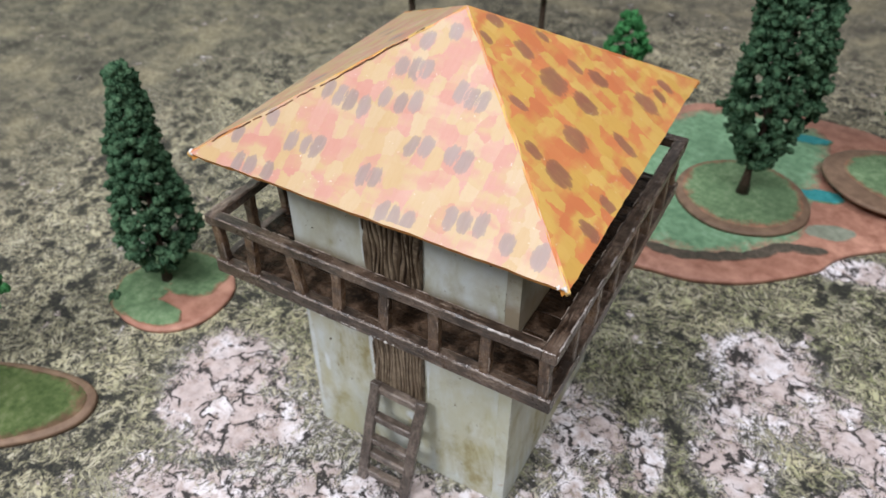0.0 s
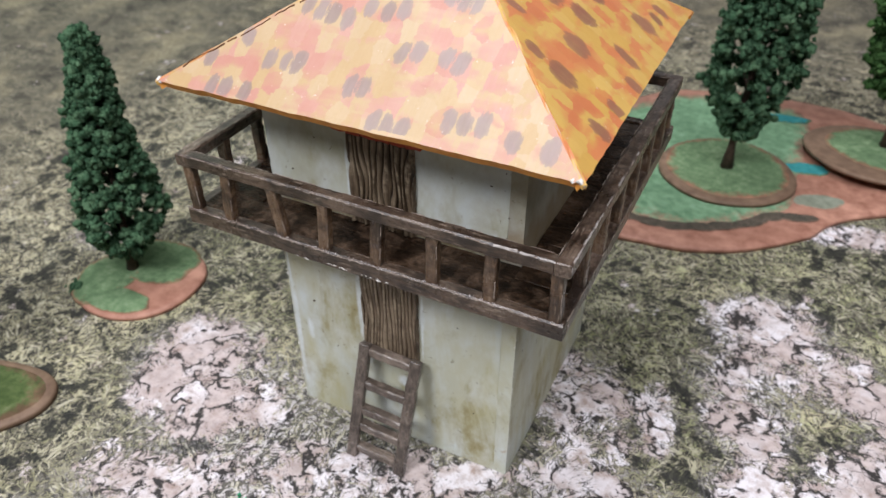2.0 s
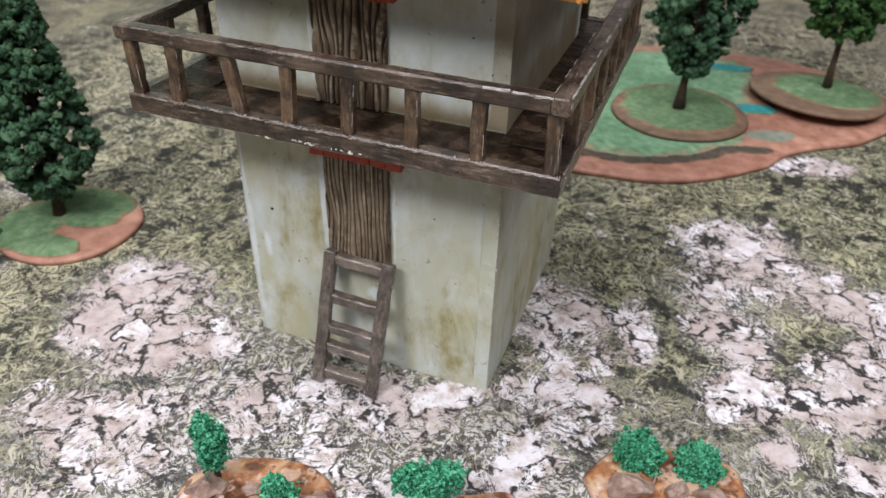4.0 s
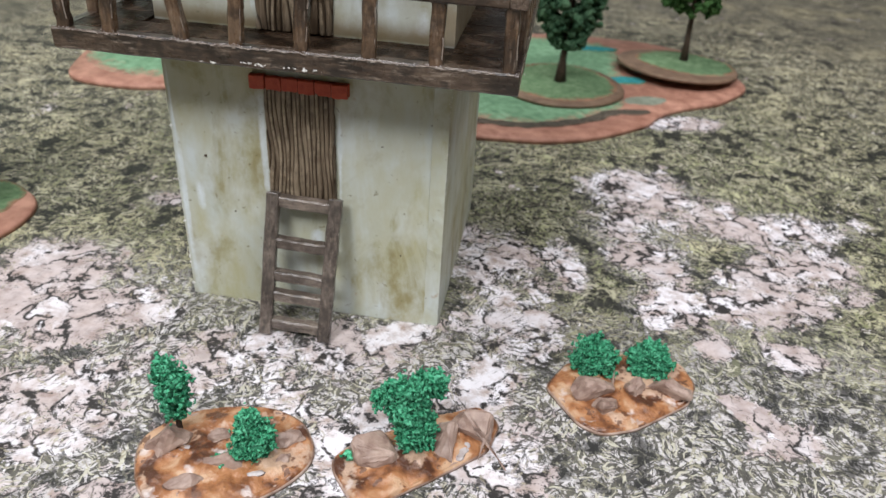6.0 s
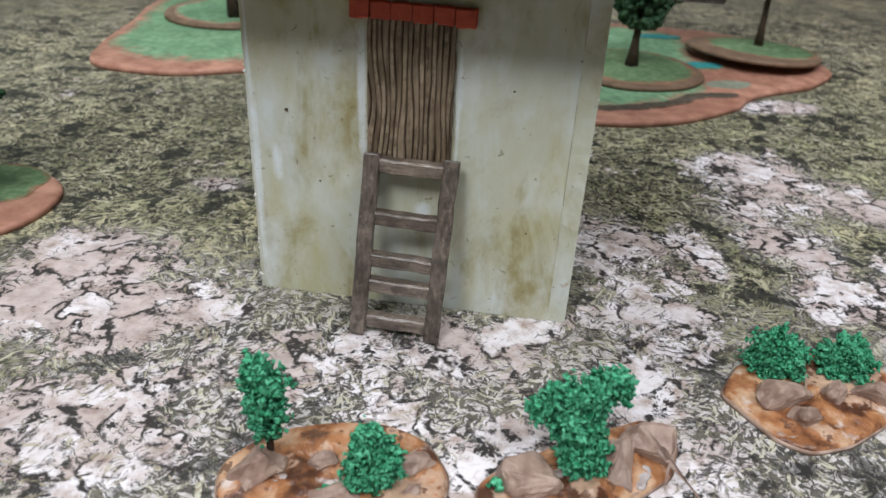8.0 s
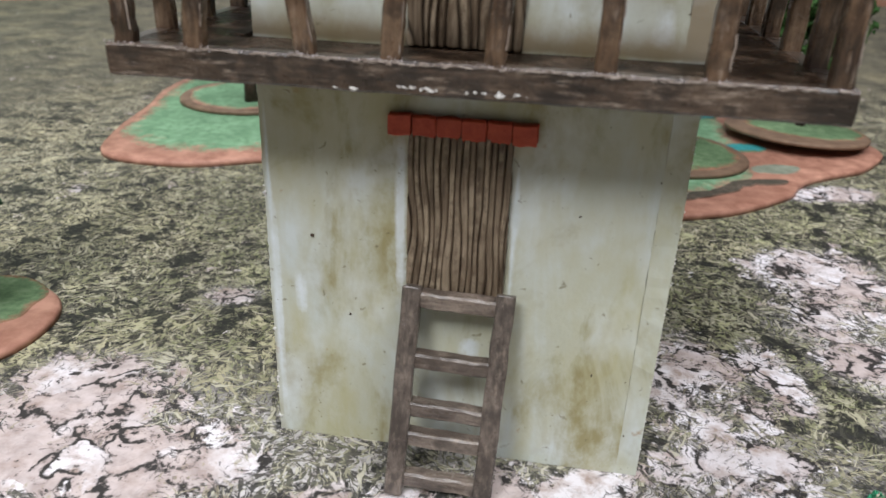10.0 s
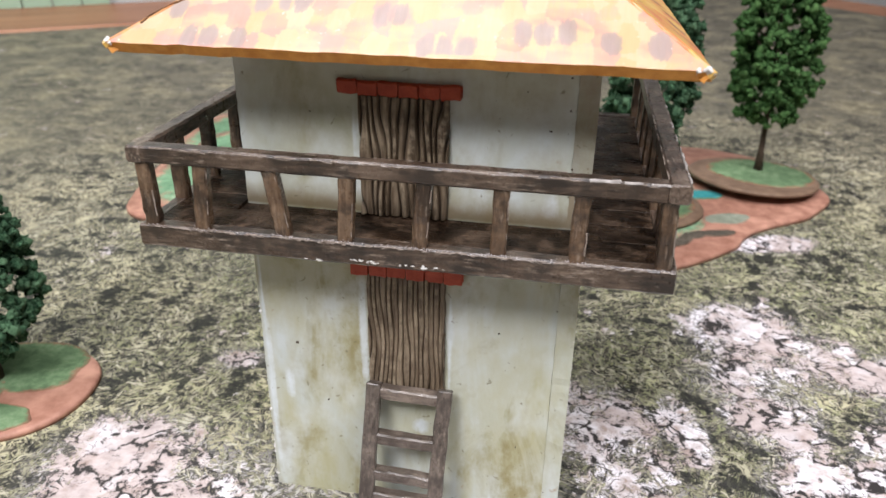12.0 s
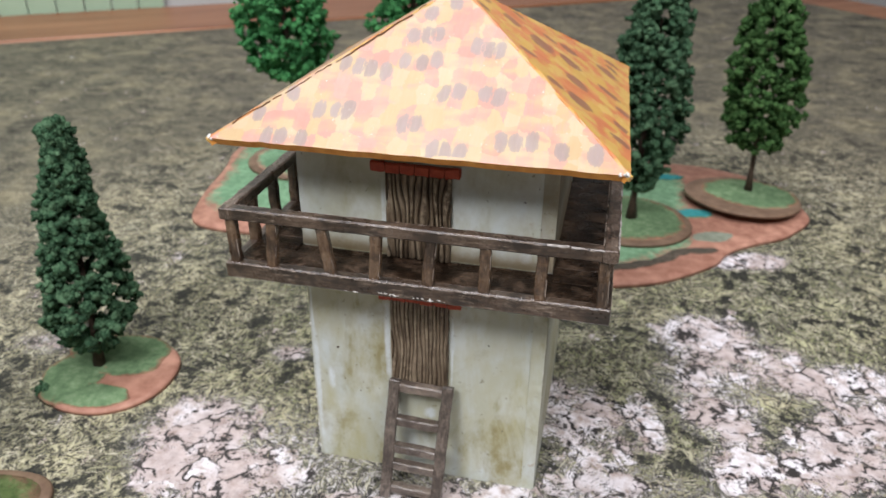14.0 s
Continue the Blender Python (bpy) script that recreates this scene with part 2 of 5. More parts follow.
def mat_mat():
    """Printed grass and cracked pale ground, as on a cloth gaming mat; 'rock' holds where the pale ground lies, 'lush' where the grass is green, 'brown' where the pale ground is duller, 'grey' where the grass is withered."""
    n = Nodes("printed_mat", 0.62, 0.3)
    rock, lush, brown, grey = n.attr("rock"), n.attr("lush"), n.attr("brown"), n.attr("grey")

    # single blades: in every small cell the coordinates are turned another way
    def blades(cell, thin, long, shift):
        at = n.add(n.co, (shift, shift * 0.7, 0))
        wob = n.times(n.add(n.noise_col(cell * 1.5, 2, at), (-0.5, -0.5, -0.5)), 0.9 / cell)
        split = n.node("ShaderNodeSeparateColor", Color=n.cells(cell, n.add(at, wob), "F1", "Color"))
        bent = n.add(at, n.times(n.add(n.noise_col(260, 1, at), (-0.5, -0.5, -0.5)), 0.003))
        turn = n.node("ShaderNodeVectorRotate", Vector=bent, Angle=n.math("MULTIPLY", split.outputs[0], 6.28))
        turn.rotation_type = "Z_AXIS"
        away = n.times(split.outputs[0].node.inputs[0].links[0].from_socket, 9.0)
        return n.noise(1.0, 2.5, 0.55, n.add(n.scaled(1 / thin, 1 / long, 0, turn.outputs[0]), away))

    b1 = blades(250, 0.0012, 0.0068, 0.0)
    b2 = blades(300, 0.0010, 0.0056, 0.37)
    b3 = blades(210, 0.0014, 0.0074, 0.71)
    b4 = blades(170, 0.0011, 0.0095, 1.13)
    b5 = blades(140, 0.0010, 0.0110, 1.71)
    b6 = blades(155, 0.0010, 0.0105, 2.37)
    fine = n.noise(420, 5, 0.65)
    clump = n.noise(75, 4, 0.6)
    patchy = n.noise(18, 3, 0.55)
    # grass: dark below, mid-tone tangle, pale blades on top
    under = n.ramp(fine, (0.38, (0.016, 0.018, 0.017)), (0.54, (0.068, 0.062, 0.046)), (0.70, (0.17, 0.155, 0.11)))
    dull = n.ramp(clump, (0.36, (0.12, 0.115, 0.090)), (0.62, (0.27, 0.25, 0.18)))
    pale = n.mix(n.ramp(patchy, (0.40, 0.0), (0.60, 1.0)), (0.45, 0.445, 0.335), (0.57, 0.53, 0.345))
    leaf = n.mix(n.ramp(lush, (0.25, 0.0), (0.75, 1.0)), (0.33, 0.295, 0.195), (0.255, 0.270, 0.140))
    grass = n.mix(n.ramp(b3, (0.52, 0.0), (0.56, 0.9)), under, dull)
    grass = n.mix(n.ramp(b2, (0.555, 0.0), (0.585, 0.95)), grass, leaf)
    some = n.ramp(n.math("ADD", n.math("MULTIPLY", clump, 0.65), n.math("MULTIPLY", patchy, 0.35)), (0.44, 0.12), (0.58, 1.0))
    grass = n.mix(n.math("MULTIPLY", n.ramp(b1, (0.555, 0.0), (0.585, 1.0)), some), grass, pale)
    grass = n.mix(n.ramp(b5, (0.585, 0.0), (0.605, 0.95)), grass, n.mix(some, leaf, pale))
    grass = n.mix(n.ramp(b6, (0.60, 0.0), (0.62, 0.95)), grass, (0.55, 0.52, 0.39))
    tufty = n.ramp(n.noise(58, 4, 0.65, n.add(n.co, (0.7, 0.3, 0))), (0.56, 0.0), (0.63, 1.0))
    grass = n.mix(n.math("MULTIPLY", n.ramp(b4, (0.50, 0.0), (0.535, 0.95)), tufty), grass, n.mix(lush, (0.62, 0.555, 0.40), (0.52, 0.52, 0.31)))
    deep = n.ramp(n.math("ADD", n.math("ADD", n.math("MULTIPLY", n.noise(105, 4, 0.65), 0.6), n.math("MULTIPLY", n.noise(30, 3, 0.6, n.add(n.co, (0.2, 0.9, 0))), 0.3)), n.math("MULTIPLY", b4, 0.2)), (0.482, 0.90), (0.532, 0.0))
    grass = n.mix(deep, grass, (0.014, 0.016, 0.015))
    far = n.ramp(lush, (0.0, 1.0), (0.28, 0.0))
    grass = n.mix(n.math("MULTIPLY", far, 0.68), grass, n.ramp(n.noise(26, 6, 0.66), (0.36, (0.055, 0.050, 0.040)), (0.50, (0.140, 0.128, 0.094)), (0.64, (0.31, 0.275, 0.175))))
    grass = n.node("ShaderNodeHueSaturation", Saturation=1.0, Value=0.82, Color=grass).outputs[0]
    # where it is withered: dark twigs and a few straws over bare pale ground
    twig = n.math("MAXIMUM", n.ramp(b1, (0.53, 0.0), (0.55, 1.0)), n.math("MAXIMUM", n.ramp(b5, (0.545, 0.0), (0.56, 1.0)), n.ramp(b4, (0.55, 0.0), (0.565, 1.0))))
    bare = n.ramp(fine, (0.36, (0.22, 0.20, 0.185)), (0.45, (0.47, 0.44, 0.425)), (0.56, (0.67, 0.645, 0.65)))
    withered = n.mix(n.math("MULTIPLY", twig, 0.93), bare, n.ramp(clump, (0.42, (0.018, 0.018, 0.019)), (0.64, (0.055, 0.052, 0.047))))
    withered = n.mix(n.ramp(b6, (0.59, 0.0), (0.61, 0.9)), withered, (0.55, 0.53, 0.43))
    withered = n.mix(n.ramp(b2, (0.60, 0.0), (0.62, 0.9)), withered, (0.33, 0.31, 0.235))
    withered = n.mix(n.math("MULTIPLY", deep, 0.8), withered, (0.016, 0.017, 0.017))
    grass = n.mix(n.math("MULTIPLY", grey, 0.85), grass, withered)
    # pale ground: clean plates, split by uneven dark cracks, with tangles of strands along their rims
    wob = n.times(n.add(n.noise_col(190, 5), (-0.5, -0.5, -0.5)), 0.0075)
    bend = n.add(n.add(n.co, n.times(n.add(n.noise_col(620, 3), (-0.5, -0.5, -0.5)), 0.0028)), n.add(wob, n.times(n.add(n.noise_col(60, 2), (-0.5, -0.5, -0.5)), 0.025)))
    cr1 = n.cells(78, bend, "DISTANCE_TO_EDGE")
    plate = n.node("ShaderNodeSeparateColor", Color=n.cells(78, bend, "F1", "Color"))
    uneven = n.math("ADD", n.math("MULTIPLY", n.noise(48, 4, 0.62), 1.5), n.math("MULTIPLY", n.noise(120, 5, 0.68), 1.5))
    edge = n.math("ADD", n.math("ADD", n.math("ADD", rock, uneven), n.math("MULTIPLY", b2, 0.9)), n.math("MULTIPLY", plate.outputs[1], 0.34))
    inside = n.math("SUBTRACT", edge, 2.52)
    rim = n.ramp(inside, (0.0, 1.0), (0.16, 0.7), (0.34, 0.03))
    stone = n.ramp(n.noise(160, 5, 0.65), (0.34, (0.40, 0.315, 0.28)), (0.45, (0.60, 0.545, 0.55)), (0.55, (0.755, 0.73, 0.765)))
    tint = n.ramp(n.math("ADD", n.math("MULTIPLY", n.noise(34, 3), 0.75), n.math("ADD", n.math("MULTIPLY", plate.outputs[0], 0.25), n.math("MULTIPLY", brown, 0.14))), (0.50, 0.0), (0.63, 0.8))
    stone = n.mix(tint, stone, n.ramp(n.noise(200, 4), (0.36, (0.31, 0.235, 0.21)), (0.62, (0.53, 0.445, 0.425))))
    crack = n.math("MULTIPLY", n.ramp(cr1, (0.035, 1.0), (0.085, 0.0)), n.ramp(n.noise(120, 5, 0.7), (0.465, 0.0), (0.52, 1.0)))
    hair = n.math("MULTIPLY", n.ramp(n.cells(190, n.add(n.co, wob), "DISTANCE_TO_EDGE"), (0.01, 0.8), (0.06, 0.0)), n.ramp(n.noise(80, 5, 0.65), (0.565, 0.0), (0.60, 1.0)))
    strand = n.math("MULTIPLY", n.ramp(b4, (0.55, 0.0), (0.575, 1.0)), rim)
    blot = n.ramp(n.math("ADD", n.math("MULTIPLY", n.noise(100, 5, 0.72), 0.75), n.math("MULTIPLY", b4, 0.25)), (0.405, 1.0), (0.43, 0.0))
    stone = n.mix(n.math("MAXIMUM", n.math("MAXIMUM", crack, strand), n.math("MAXIMUM", blot, hair)), stone, (0.032, 0.029, 0.028))
    stone = n.mix(n.math("MULTIPLY", n.ramp(b6, (0.575, 0.0), (0.60, 0.9)), rim), stone, (0.34, 0.30, 0.21))
    stone = n.mix(n.math("MULTIPLY", n.ramp(b5, (0.615, 0.0), (0.63, 0.9)), n.math("ADD", rim, 0.12)), stone, (0.05, 0.046, 0.042))
    sub = n.math("MULTIPLY", inside, 12.0)
    sub.node.use_clamp = True
    col = n.mix(sub, grass, stone)
    return n.done(col, n.ramp(n.noise(40), (0.3, 0.55), (0.7, 0.70)), n.noise(2600, 2), 0.00006, 0.35)


def mat_shrub_base():
    n = Nodes("varnished_earth_paint", 0.33, 0.5)
    a = n.noise(120, 3, 0.55, None, 0.3)
    col = n.ramp(a, (0.36, (0.085, 0.034, 0.019)), (0.43, (0.24, 0.098, 0.042)), (0.52, (0.39, 0.18, 0.080)), (0.61, (0.52, 0.33, 0.205)))
    col = n.mix(n.ramp(n.noise(90, 4, 0.6, n.add(n.co, (0.4, 0.2, 0)), 0.2), (0.55, 0.0), (0.585, 0.8)), col, (0.50, 0.345, 0.25))
    col = n.mix(n.ramp(n.noise(230, 4, 0.6, n.add(n.co, (0.1, 0.6, 0))), (0.585, 0.0), (0.605, 0.85)), col, (0.12, 0.056, 0.034))
    col = n.mix(n.ramp(n.noise(170, 3, 0.5, n.add(n.co, (0.9, 0.2, 0))), (0.62, 0.0), (0.70, 0.7)), col, (0.66, 0.60, 0.58))
    return n.done(col, n.ramp(n.noise(180), (0.3, 0.22), (0.7, 0.48)), n.mix(0.5, n.noise(380, 4), n.noise(140, 3)), 0.0014, 1.0)


def mat_wood_table():
    n = Nodes("table_wood", 0.42, 0.45)
    g = n.noise(60, 5, 0.6, n.scaled(0.06, 1, 1, None, (0, 0, 0)), 0.4)
    col = n.ramp(g, (0.3, (0.20, 0.075, 0.035)), (0.55, (0.34, 0.15, 0.075)), (0.75, (0.46, 0.23, 0.12)))
    return n.done(col, None, g, 0.0004)


PLASTER = mat_plaster()
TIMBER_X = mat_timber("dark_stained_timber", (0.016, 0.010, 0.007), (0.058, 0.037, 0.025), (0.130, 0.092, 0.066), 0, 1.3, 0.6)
# side rails and beams: lamp sheen is mixed into this paler, greyer tone
TIMBER_Y_SHEEN = mat_timber("dark_stained_timber", (0.020, 0.012, 0.008), (0.092, 0.062, 0.045), (0.185, 0.138, 0.105), 1, 1.5, 0.6)
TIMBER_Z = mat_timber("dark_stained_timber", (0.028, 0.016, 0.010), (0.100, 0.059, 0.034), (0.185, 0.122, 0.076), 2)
# deck tone holds the shade under the roof; the dust smudges are real
DECK_X = mat_timber("black_brown_shaded_deck", (0.008, 0.005, 0.003), (0.026, 0.015, 0.009), (0.060, 0.038, 0.024), 0, 0.10, 0.0, 0.12, 0.70)
LADDER_X = mat_timber("grey_brown_timber", (0.055, 0.042, 0.033), (0.120, 0.094, 0.076), (0.22, 0.178, 0.145), 0)
LADDER_Z = mat_timber("grey_brown_timber", (0.048, 0.038, 0.032), (0.105, 0.084, 0.070), (0.185, 0.150, 0.125), 2)
CHIPPED = mat_worn_edge()
WORN = mat_simple("worn_grey_timber", (0.16, 0.120, 0.095), (0.40, 0.345, 0.30), 600, 0.45)
WORN_PALE = mat_simple("bare_pale_timber", (0.30, 0.27, 0.25), (0.66, 0.63, 0.61), 500, 0.4)
BARK = mat_bark()
# first two sets are washed paler for overhead glare; the warm sets are not
YELLOWS_GLARE = ((0.470, 0.300, 0.125), (0.500, 0.352, 0.175), (0.53, 0.405, 0.265))
REDS_GLARE = ((0.475, 0.190, 0.135), (0.505, 0.245, 0.182), (0.53, 0.305, 0.235))
YELLOWS_WARM = ((0.56, 0.32, 0.07), (0.64, 0.39, 0.09), (0.68, 0.46, 0.14))
REDS_WARM = ((0.54, 0.17, 0.065), (0.62, 0.195, 0.07), (0.64, 0.26, 0.095))
ROOF_GLARE = mat_roof("painted_roof_tiles", 0.022, YELLOWS_GLARE, REDS_GLARE)
ROOF_WARM = mat_roof("painted_roof_tiles", 0.03, YELLOWS_WARM, REDS_WARM)
DAB = mat_roof("grey_brown_paint_dab", 0.022, YELLOWS_GLARE, REDS_GLARE, ((0.205, 0.140, 0.120), (0.31, 0.235, 0.215)))
DAB_RED = mat_roof("red_brown_paint_dab", 0.03, YELLOWS_WARM, REDS_WARM, ((0.20, 0.080, 0.048), (0.33, 0.145, 0.085)))
ROOF_EDGE = mat_simple("orange_roof_edge", (0.50, 0.19, 0.03), (0.72, 0.34, 0.07), 320, 0.5)
TORN = mat_simple("torn_brown_card", (0.075, 0.034, 0.016), (0.30, 0.15, 0.07), 500, 0.8)
RED_TILE = mat_simple("red_painted_clay", (0.33, 0.040, 0.018), (0.48, 0.080, 0.034), 500, 0.5, 0.0004)
CYPRESS = mat_foliage("dark_blue_green_foam", (0.010, 0.036, 0.018), (0.029, 0.084, 0.042), (0.095, 0.180, 0.098))
LEAFY = mat_foliage("mid_green_foam", (0.011, 0.040, 0.010), (0.030, 0.088, 0.023), (0.085, 0.175, 0.057))
BRIGHT = mat_foliage("bright_green_foam", (0.010, 0.065, 0.020), (0.028, 0.165, 0.048), (0.09, 0.31, 0.11))
EMERALD = mat_foliage("emerald_green_foam", (0.016, 0.17, 0.078), (0.048, 0.345, 0.170), (0.15, 0.55, 0.33))
TRUNK = mat_simple("dark_brown_trunk", (0.030, 0.018, 0.012), (0.085, 0.055, 0.038), 500, 0.75, 0.0006)
FLOCK = mat_flock("green_flock", (0.095, 0.165, 0.085), (0.175, 0.275, 0.145), (0.28, 0.39, 0.23), (0.36, 0.20, 0.13))
FLOCK_OLIVE = mat_flock("olive_flock", (0.055, 0.090, 0.030), (0.11, 0.155, 0.058), (0.19, 0.22, 0.11), (0.20, 0.13, 0.08))
FLOCK_MINT = mat_flock("pale_green_flock", (0.125, 0.245, 0.140), (0.215, 0.385, 0.230), (0.30, 0.48, 0.32), (0.50, 0.28, 0.205))
EARTH = mat_simple("red_brown_base_paint", (0.26, 0.115, 0.078), (0.53, 0.285, 0.205), 130, 0.55, 0.0003)
EARTH_DARK = mat_simple("dull_brown_base_paint", (0.13, 0.080, 0.052), (0.27, 0.180, 0.118), 130, 0.6, 0.0003)
FLOCK_GREY = mat_flock("grey_green_wash", (0.19, 0.21, 0.16), (0.29, 0.32, 0.25), (0.37, 0.39, 0.32), (0.45, 0.27, 0.195))
RIVER = mat_flock("turquoise_paint", (0.03, 0.22, 0.24), (0.05, 0.30, 0.31), (0.09, 0.38, 0.38), (0.16, 0.26, 0.15))
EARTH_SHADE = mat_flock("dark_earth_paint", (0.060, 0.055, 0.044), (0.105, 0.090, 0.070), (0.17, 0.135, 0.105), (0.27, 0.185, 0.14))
SLATE = mat_simple("pinkish_brown_stone", (0.20, 0.125, 0.098), (0.46, 0.345, 0.285), 200, 0.45, 0.0008)
GLUE = mat_simple("whitish_dried_glue", (0.36, 0.30, 0.28), (0.64, 0.61, 0.62), 300, 0.3)
SHRUB_BASE = mat_shrub_base()
RIM = mat_simple("pale_cut_rim", (0.17, 0.090, 0.055), (0.60, 0.46, 0.39), 160, 0.6)
MAT = mat_mat()
TABLE_WOOD = mat_wood_table()
GREEN_PANEL = mat_simple("pale_green_paint", (0.40, 0.56, 0.40), (0.48, 0.64, 0.47), 12, 0.5, 0.0003)
ROOM_WHITE = mat_simple("matt_grey_wall", (0.15, 0.147, 0.14), (0.20, 0.197, 0.19), 8, 0.8, 0.0005)
ROOM_PALE = mat_simple("pale_wall_paint", (0.55, 0.55, 0.54), (0.65, 0.65, 0.64), 8, 0.7, 0.0005)
ROOM_FLOOR = mat_simple("grey_floor", (0.09, 0.085, 0.08), (0.14, 0.132, 0.12), 6, 0.6, 0.0005)


# ---- mesh helpers ----
def mesh_of(name, verts, faces, material, smooth=False):
    me = bpy.data.meshes.new(name)
    me.from_pydata([tuple(v) for v in verts], [], [tuple(f) for f in faces])
    me.materials.append(material)
    if smooth:
        me.shade_smooth()
    me.update()
    return me


def part(name, me, parent=None, label="", m=None):
    """One mesh object, under a thing or a part."""
    ob = new(name, me)
    if m is not None:
        ob.matrix_local = m
    if parent is not None:
        ob.parent = parent
    if label:
        tagged(ob, label)
    return ob


def thing(name, label, category, m=None, group="", kind=""):
    ob = new(name)
    ob.empty_display_size = 0.01
    if m is not None:
        ob.matrix_world = m
    return tagged(ob, label, category, group, kind)


def merged(pieces):
    """Joins lists of (verts, faces)."""
    vs, fs, k = [], [], 0
    for v, f in pieces:
        vs += [tuple(p) for p in v]
        fs += [tuple(i + k for i in q) for q in f]
        k += len(v)
    return vs, fs


def stick(length, w, h, seed, steps=8, wobble=0.00008, bevel=0.13):
    """A hand-cut stick along +x from 0 to length, w wide in y and h high in z, about its axis, with rounded uneven edges."""
    r = random.Random(seed)
    c = bevel * min(w, h)
    ring = [(-w / 2 + c, -h / 2), (w / 2 - c, -h / 2), (w / 2, -h / 2 + c), (w / 2, h / 2 - c), (w / 2 - c, h / 2), (-w / 2 + c, h / 2), (-w / 2, h / 2 - c), (-w / 2, -h / 2 + c)]
    verts, faces = [], []
    xs = [0.0, c * 0.6] + [length * i / steps for i in range(1, steps)] + [length - c * 0.6, length]
    for i, x in enumerate(xs):
        k = 0.86 if i in (0, len(xs) - 1) else 1.0
        dy, dz = r.uniform(-wobble, wobble), r.uniform(-wobble, wobble)
        for y, z in ring:
            verts.append((x + r.uniform(-wobble, wobble), y * k + dy + r.uniform(-wobble, wobble) * 0.7, z * k + dz + r.uniform(-wobble, wobble) * 0.7))
    n = 8
    for i in range(len(xs) - 1):
        for j in range(n):
            a, b = i * n + j, i * n + (j + 1) % n
            faces.append((a, b, b + n, a + n))
    faces.append(tuple(range(n - 1, -1, -1)))
    faces.append(tuple(range((len(xs) - 1) * n, len(xs) * n)))
    return verts, faces


def turned(verts, m):
    return [m @ Vector(v) for v in verts]


def between(p, q, w, h, seed, steps=8, wobble=0.00012):
    """A stick from p to q; h is its height towards z (or towards y where it stands upright)."""
    p, q = Vector(p), Vector(q)
    d = q - p
    x = d.normalized()
    up = Vector((0, 0, 1)) if abs(x.z) < 0.9 else Vector((0, 1, 0))
    y = up.cross(x).normalized()
    z = x.cross(y)
    m = Matrix((x, y, z)).transposed().to_4x4()
    m.translation = p
    v, f = stick(d.length, w, h, seed, steps, wobble)
    return turned(v, m), f


def panel(x0, x1, z0, z1, thick, seed, nx=14, nz=22, rough=0.00012, edge=0.00010):
    """An upright board in the plane y = 0 that reaches back by thick, its outline slightly uneven."""
    r = random.Random(seed)
    verts, faces = [], []
    for side in (0, 1):
        for j in range(nz + 1):
            for i in range(nx + 1):
                x, z = x0 + (x1 - x0) * i / nx, z0 + (z1 - z0) * j / nz
                if i in (0, nx):
                    x += r.uniform(-edge, edge)
                if j in (0, nz):
                    z += r.uniform(0, edge) if j == 0 else 0
                y = thick * side + (noise.noise(Vector((x, z, seed)) * 60) * rough * 1.5 if side == 0 else 0)
                if side == 0 and (i in (0, nx) or j == nz):
                    y += edge * 1.2
                verts.append((x, y, z))
    per = (nx + 1) * (nz + 1)
    for j in range(nz):
        for i in range(nx):
            a = j * (nx + 1) + i
            faces.append((a, a + 1, a + nx + 2, a + nx + 1))
            faces.append((per + a, per + a + nx + 1, per + a + nx + 2, per + a + 1))
    rim = [i for i in range(nx + 1)] + [j * (nx + 1) + nx for j in range(1, nz + 1)] + [nz * (nx + 1) + i for i in range(nx - 1, -1, -1)] + [j * (nx + 1) for j in range(nz - 1, 0, -1)]
    for a, b in zip(rim, rim[1:] + rim[:1]):
        faces.append((b, a, a + per, b + per))
    return verts, faces


def outline(cx, cy, rx, ry, turn, lumps, seed, n=72, square=1.0, dents=()):
    """A rounded hand-cut outline: an ellipse with a few uneven lumps."""
    r = random.Random(seed)
    waves = [(k, r.uniform(0, 6.28), lumps * r.uniform(0.5, 1.0) / k ** 0.7) for k in (2, 3, 4, 5, 7)]
    c, s = math.cos(radians(turn)), math.sin(radians(turn))
    pts = []
    for i in range(n):
        a = 2 * math.pi * i / n
        k = 1 + sum(h * math.sin(w * a + p) for w, p, h in waves)
        k -= sum(deep * math.exp(-(((math.degrees(a) - at + 180) % 360 - 180) / wide) ** 2) for at, deep, wide in dents)
        x, y = (h * k * math.copysign(abs(t) ** square, t) for h, t in ((rx, math.cos(a)), (ry, math.sin(a))))
        pts.append((cx + c * x - s * y, cy + s * x + c * y))
    return pts


def slab(pts, z0, z1, rough=0.0003, seed=0, dome=0.0, rim=0.0012, rings=9):
    """A flat piece with the outline pts from z0 to z1: bevelled rim, uneven top."""
    n = len(pts)
    cx, cy = sum(p[0] for p in pts) / n, sum(p[1] for p in pts) / n
    verts = [(x, y, z0) for x, y in pts] + [(x, y, z1 - rim * 0.45) for x, y in pts]
    for k in range(rings):
        f = 1 - (k / rings) ** 1.0
        for x, y in pts:
            d = math.hypot(x - cx, y - cy)
            g = f if k else max(0.0, 1 - rim * 0.5 / d)
            px, py = cx + (x - cx) * g, cy + (y - cy) * g
            up = dome * (1 - g * g) + (rough * (noise.noise(Vector((px, py, seed * 0.1)) * 170) + 0.5 * noise.noise(Vector((px, py, seed * 0.1 + 3)) * 480)) if k else 0)
            verts.append((px, py, z1 + up))
    verts.append((cx, cy, z1 + dome))
    faces = []
    for k in range(rings + 1):
        for i in range(n):
            a, b = k * n + i, k * n + (i + 1) % n
            faces.append((a, b, b + n, a + n))
    top = len(verts) - 1
    for i in range(n):
        faces.append(((rings + 1) * n + i, (rings + 1) * n + (i + 1) % n, top))
    faces.append(tuple(range(n - 1, -1, -1)))
    return verts, faces


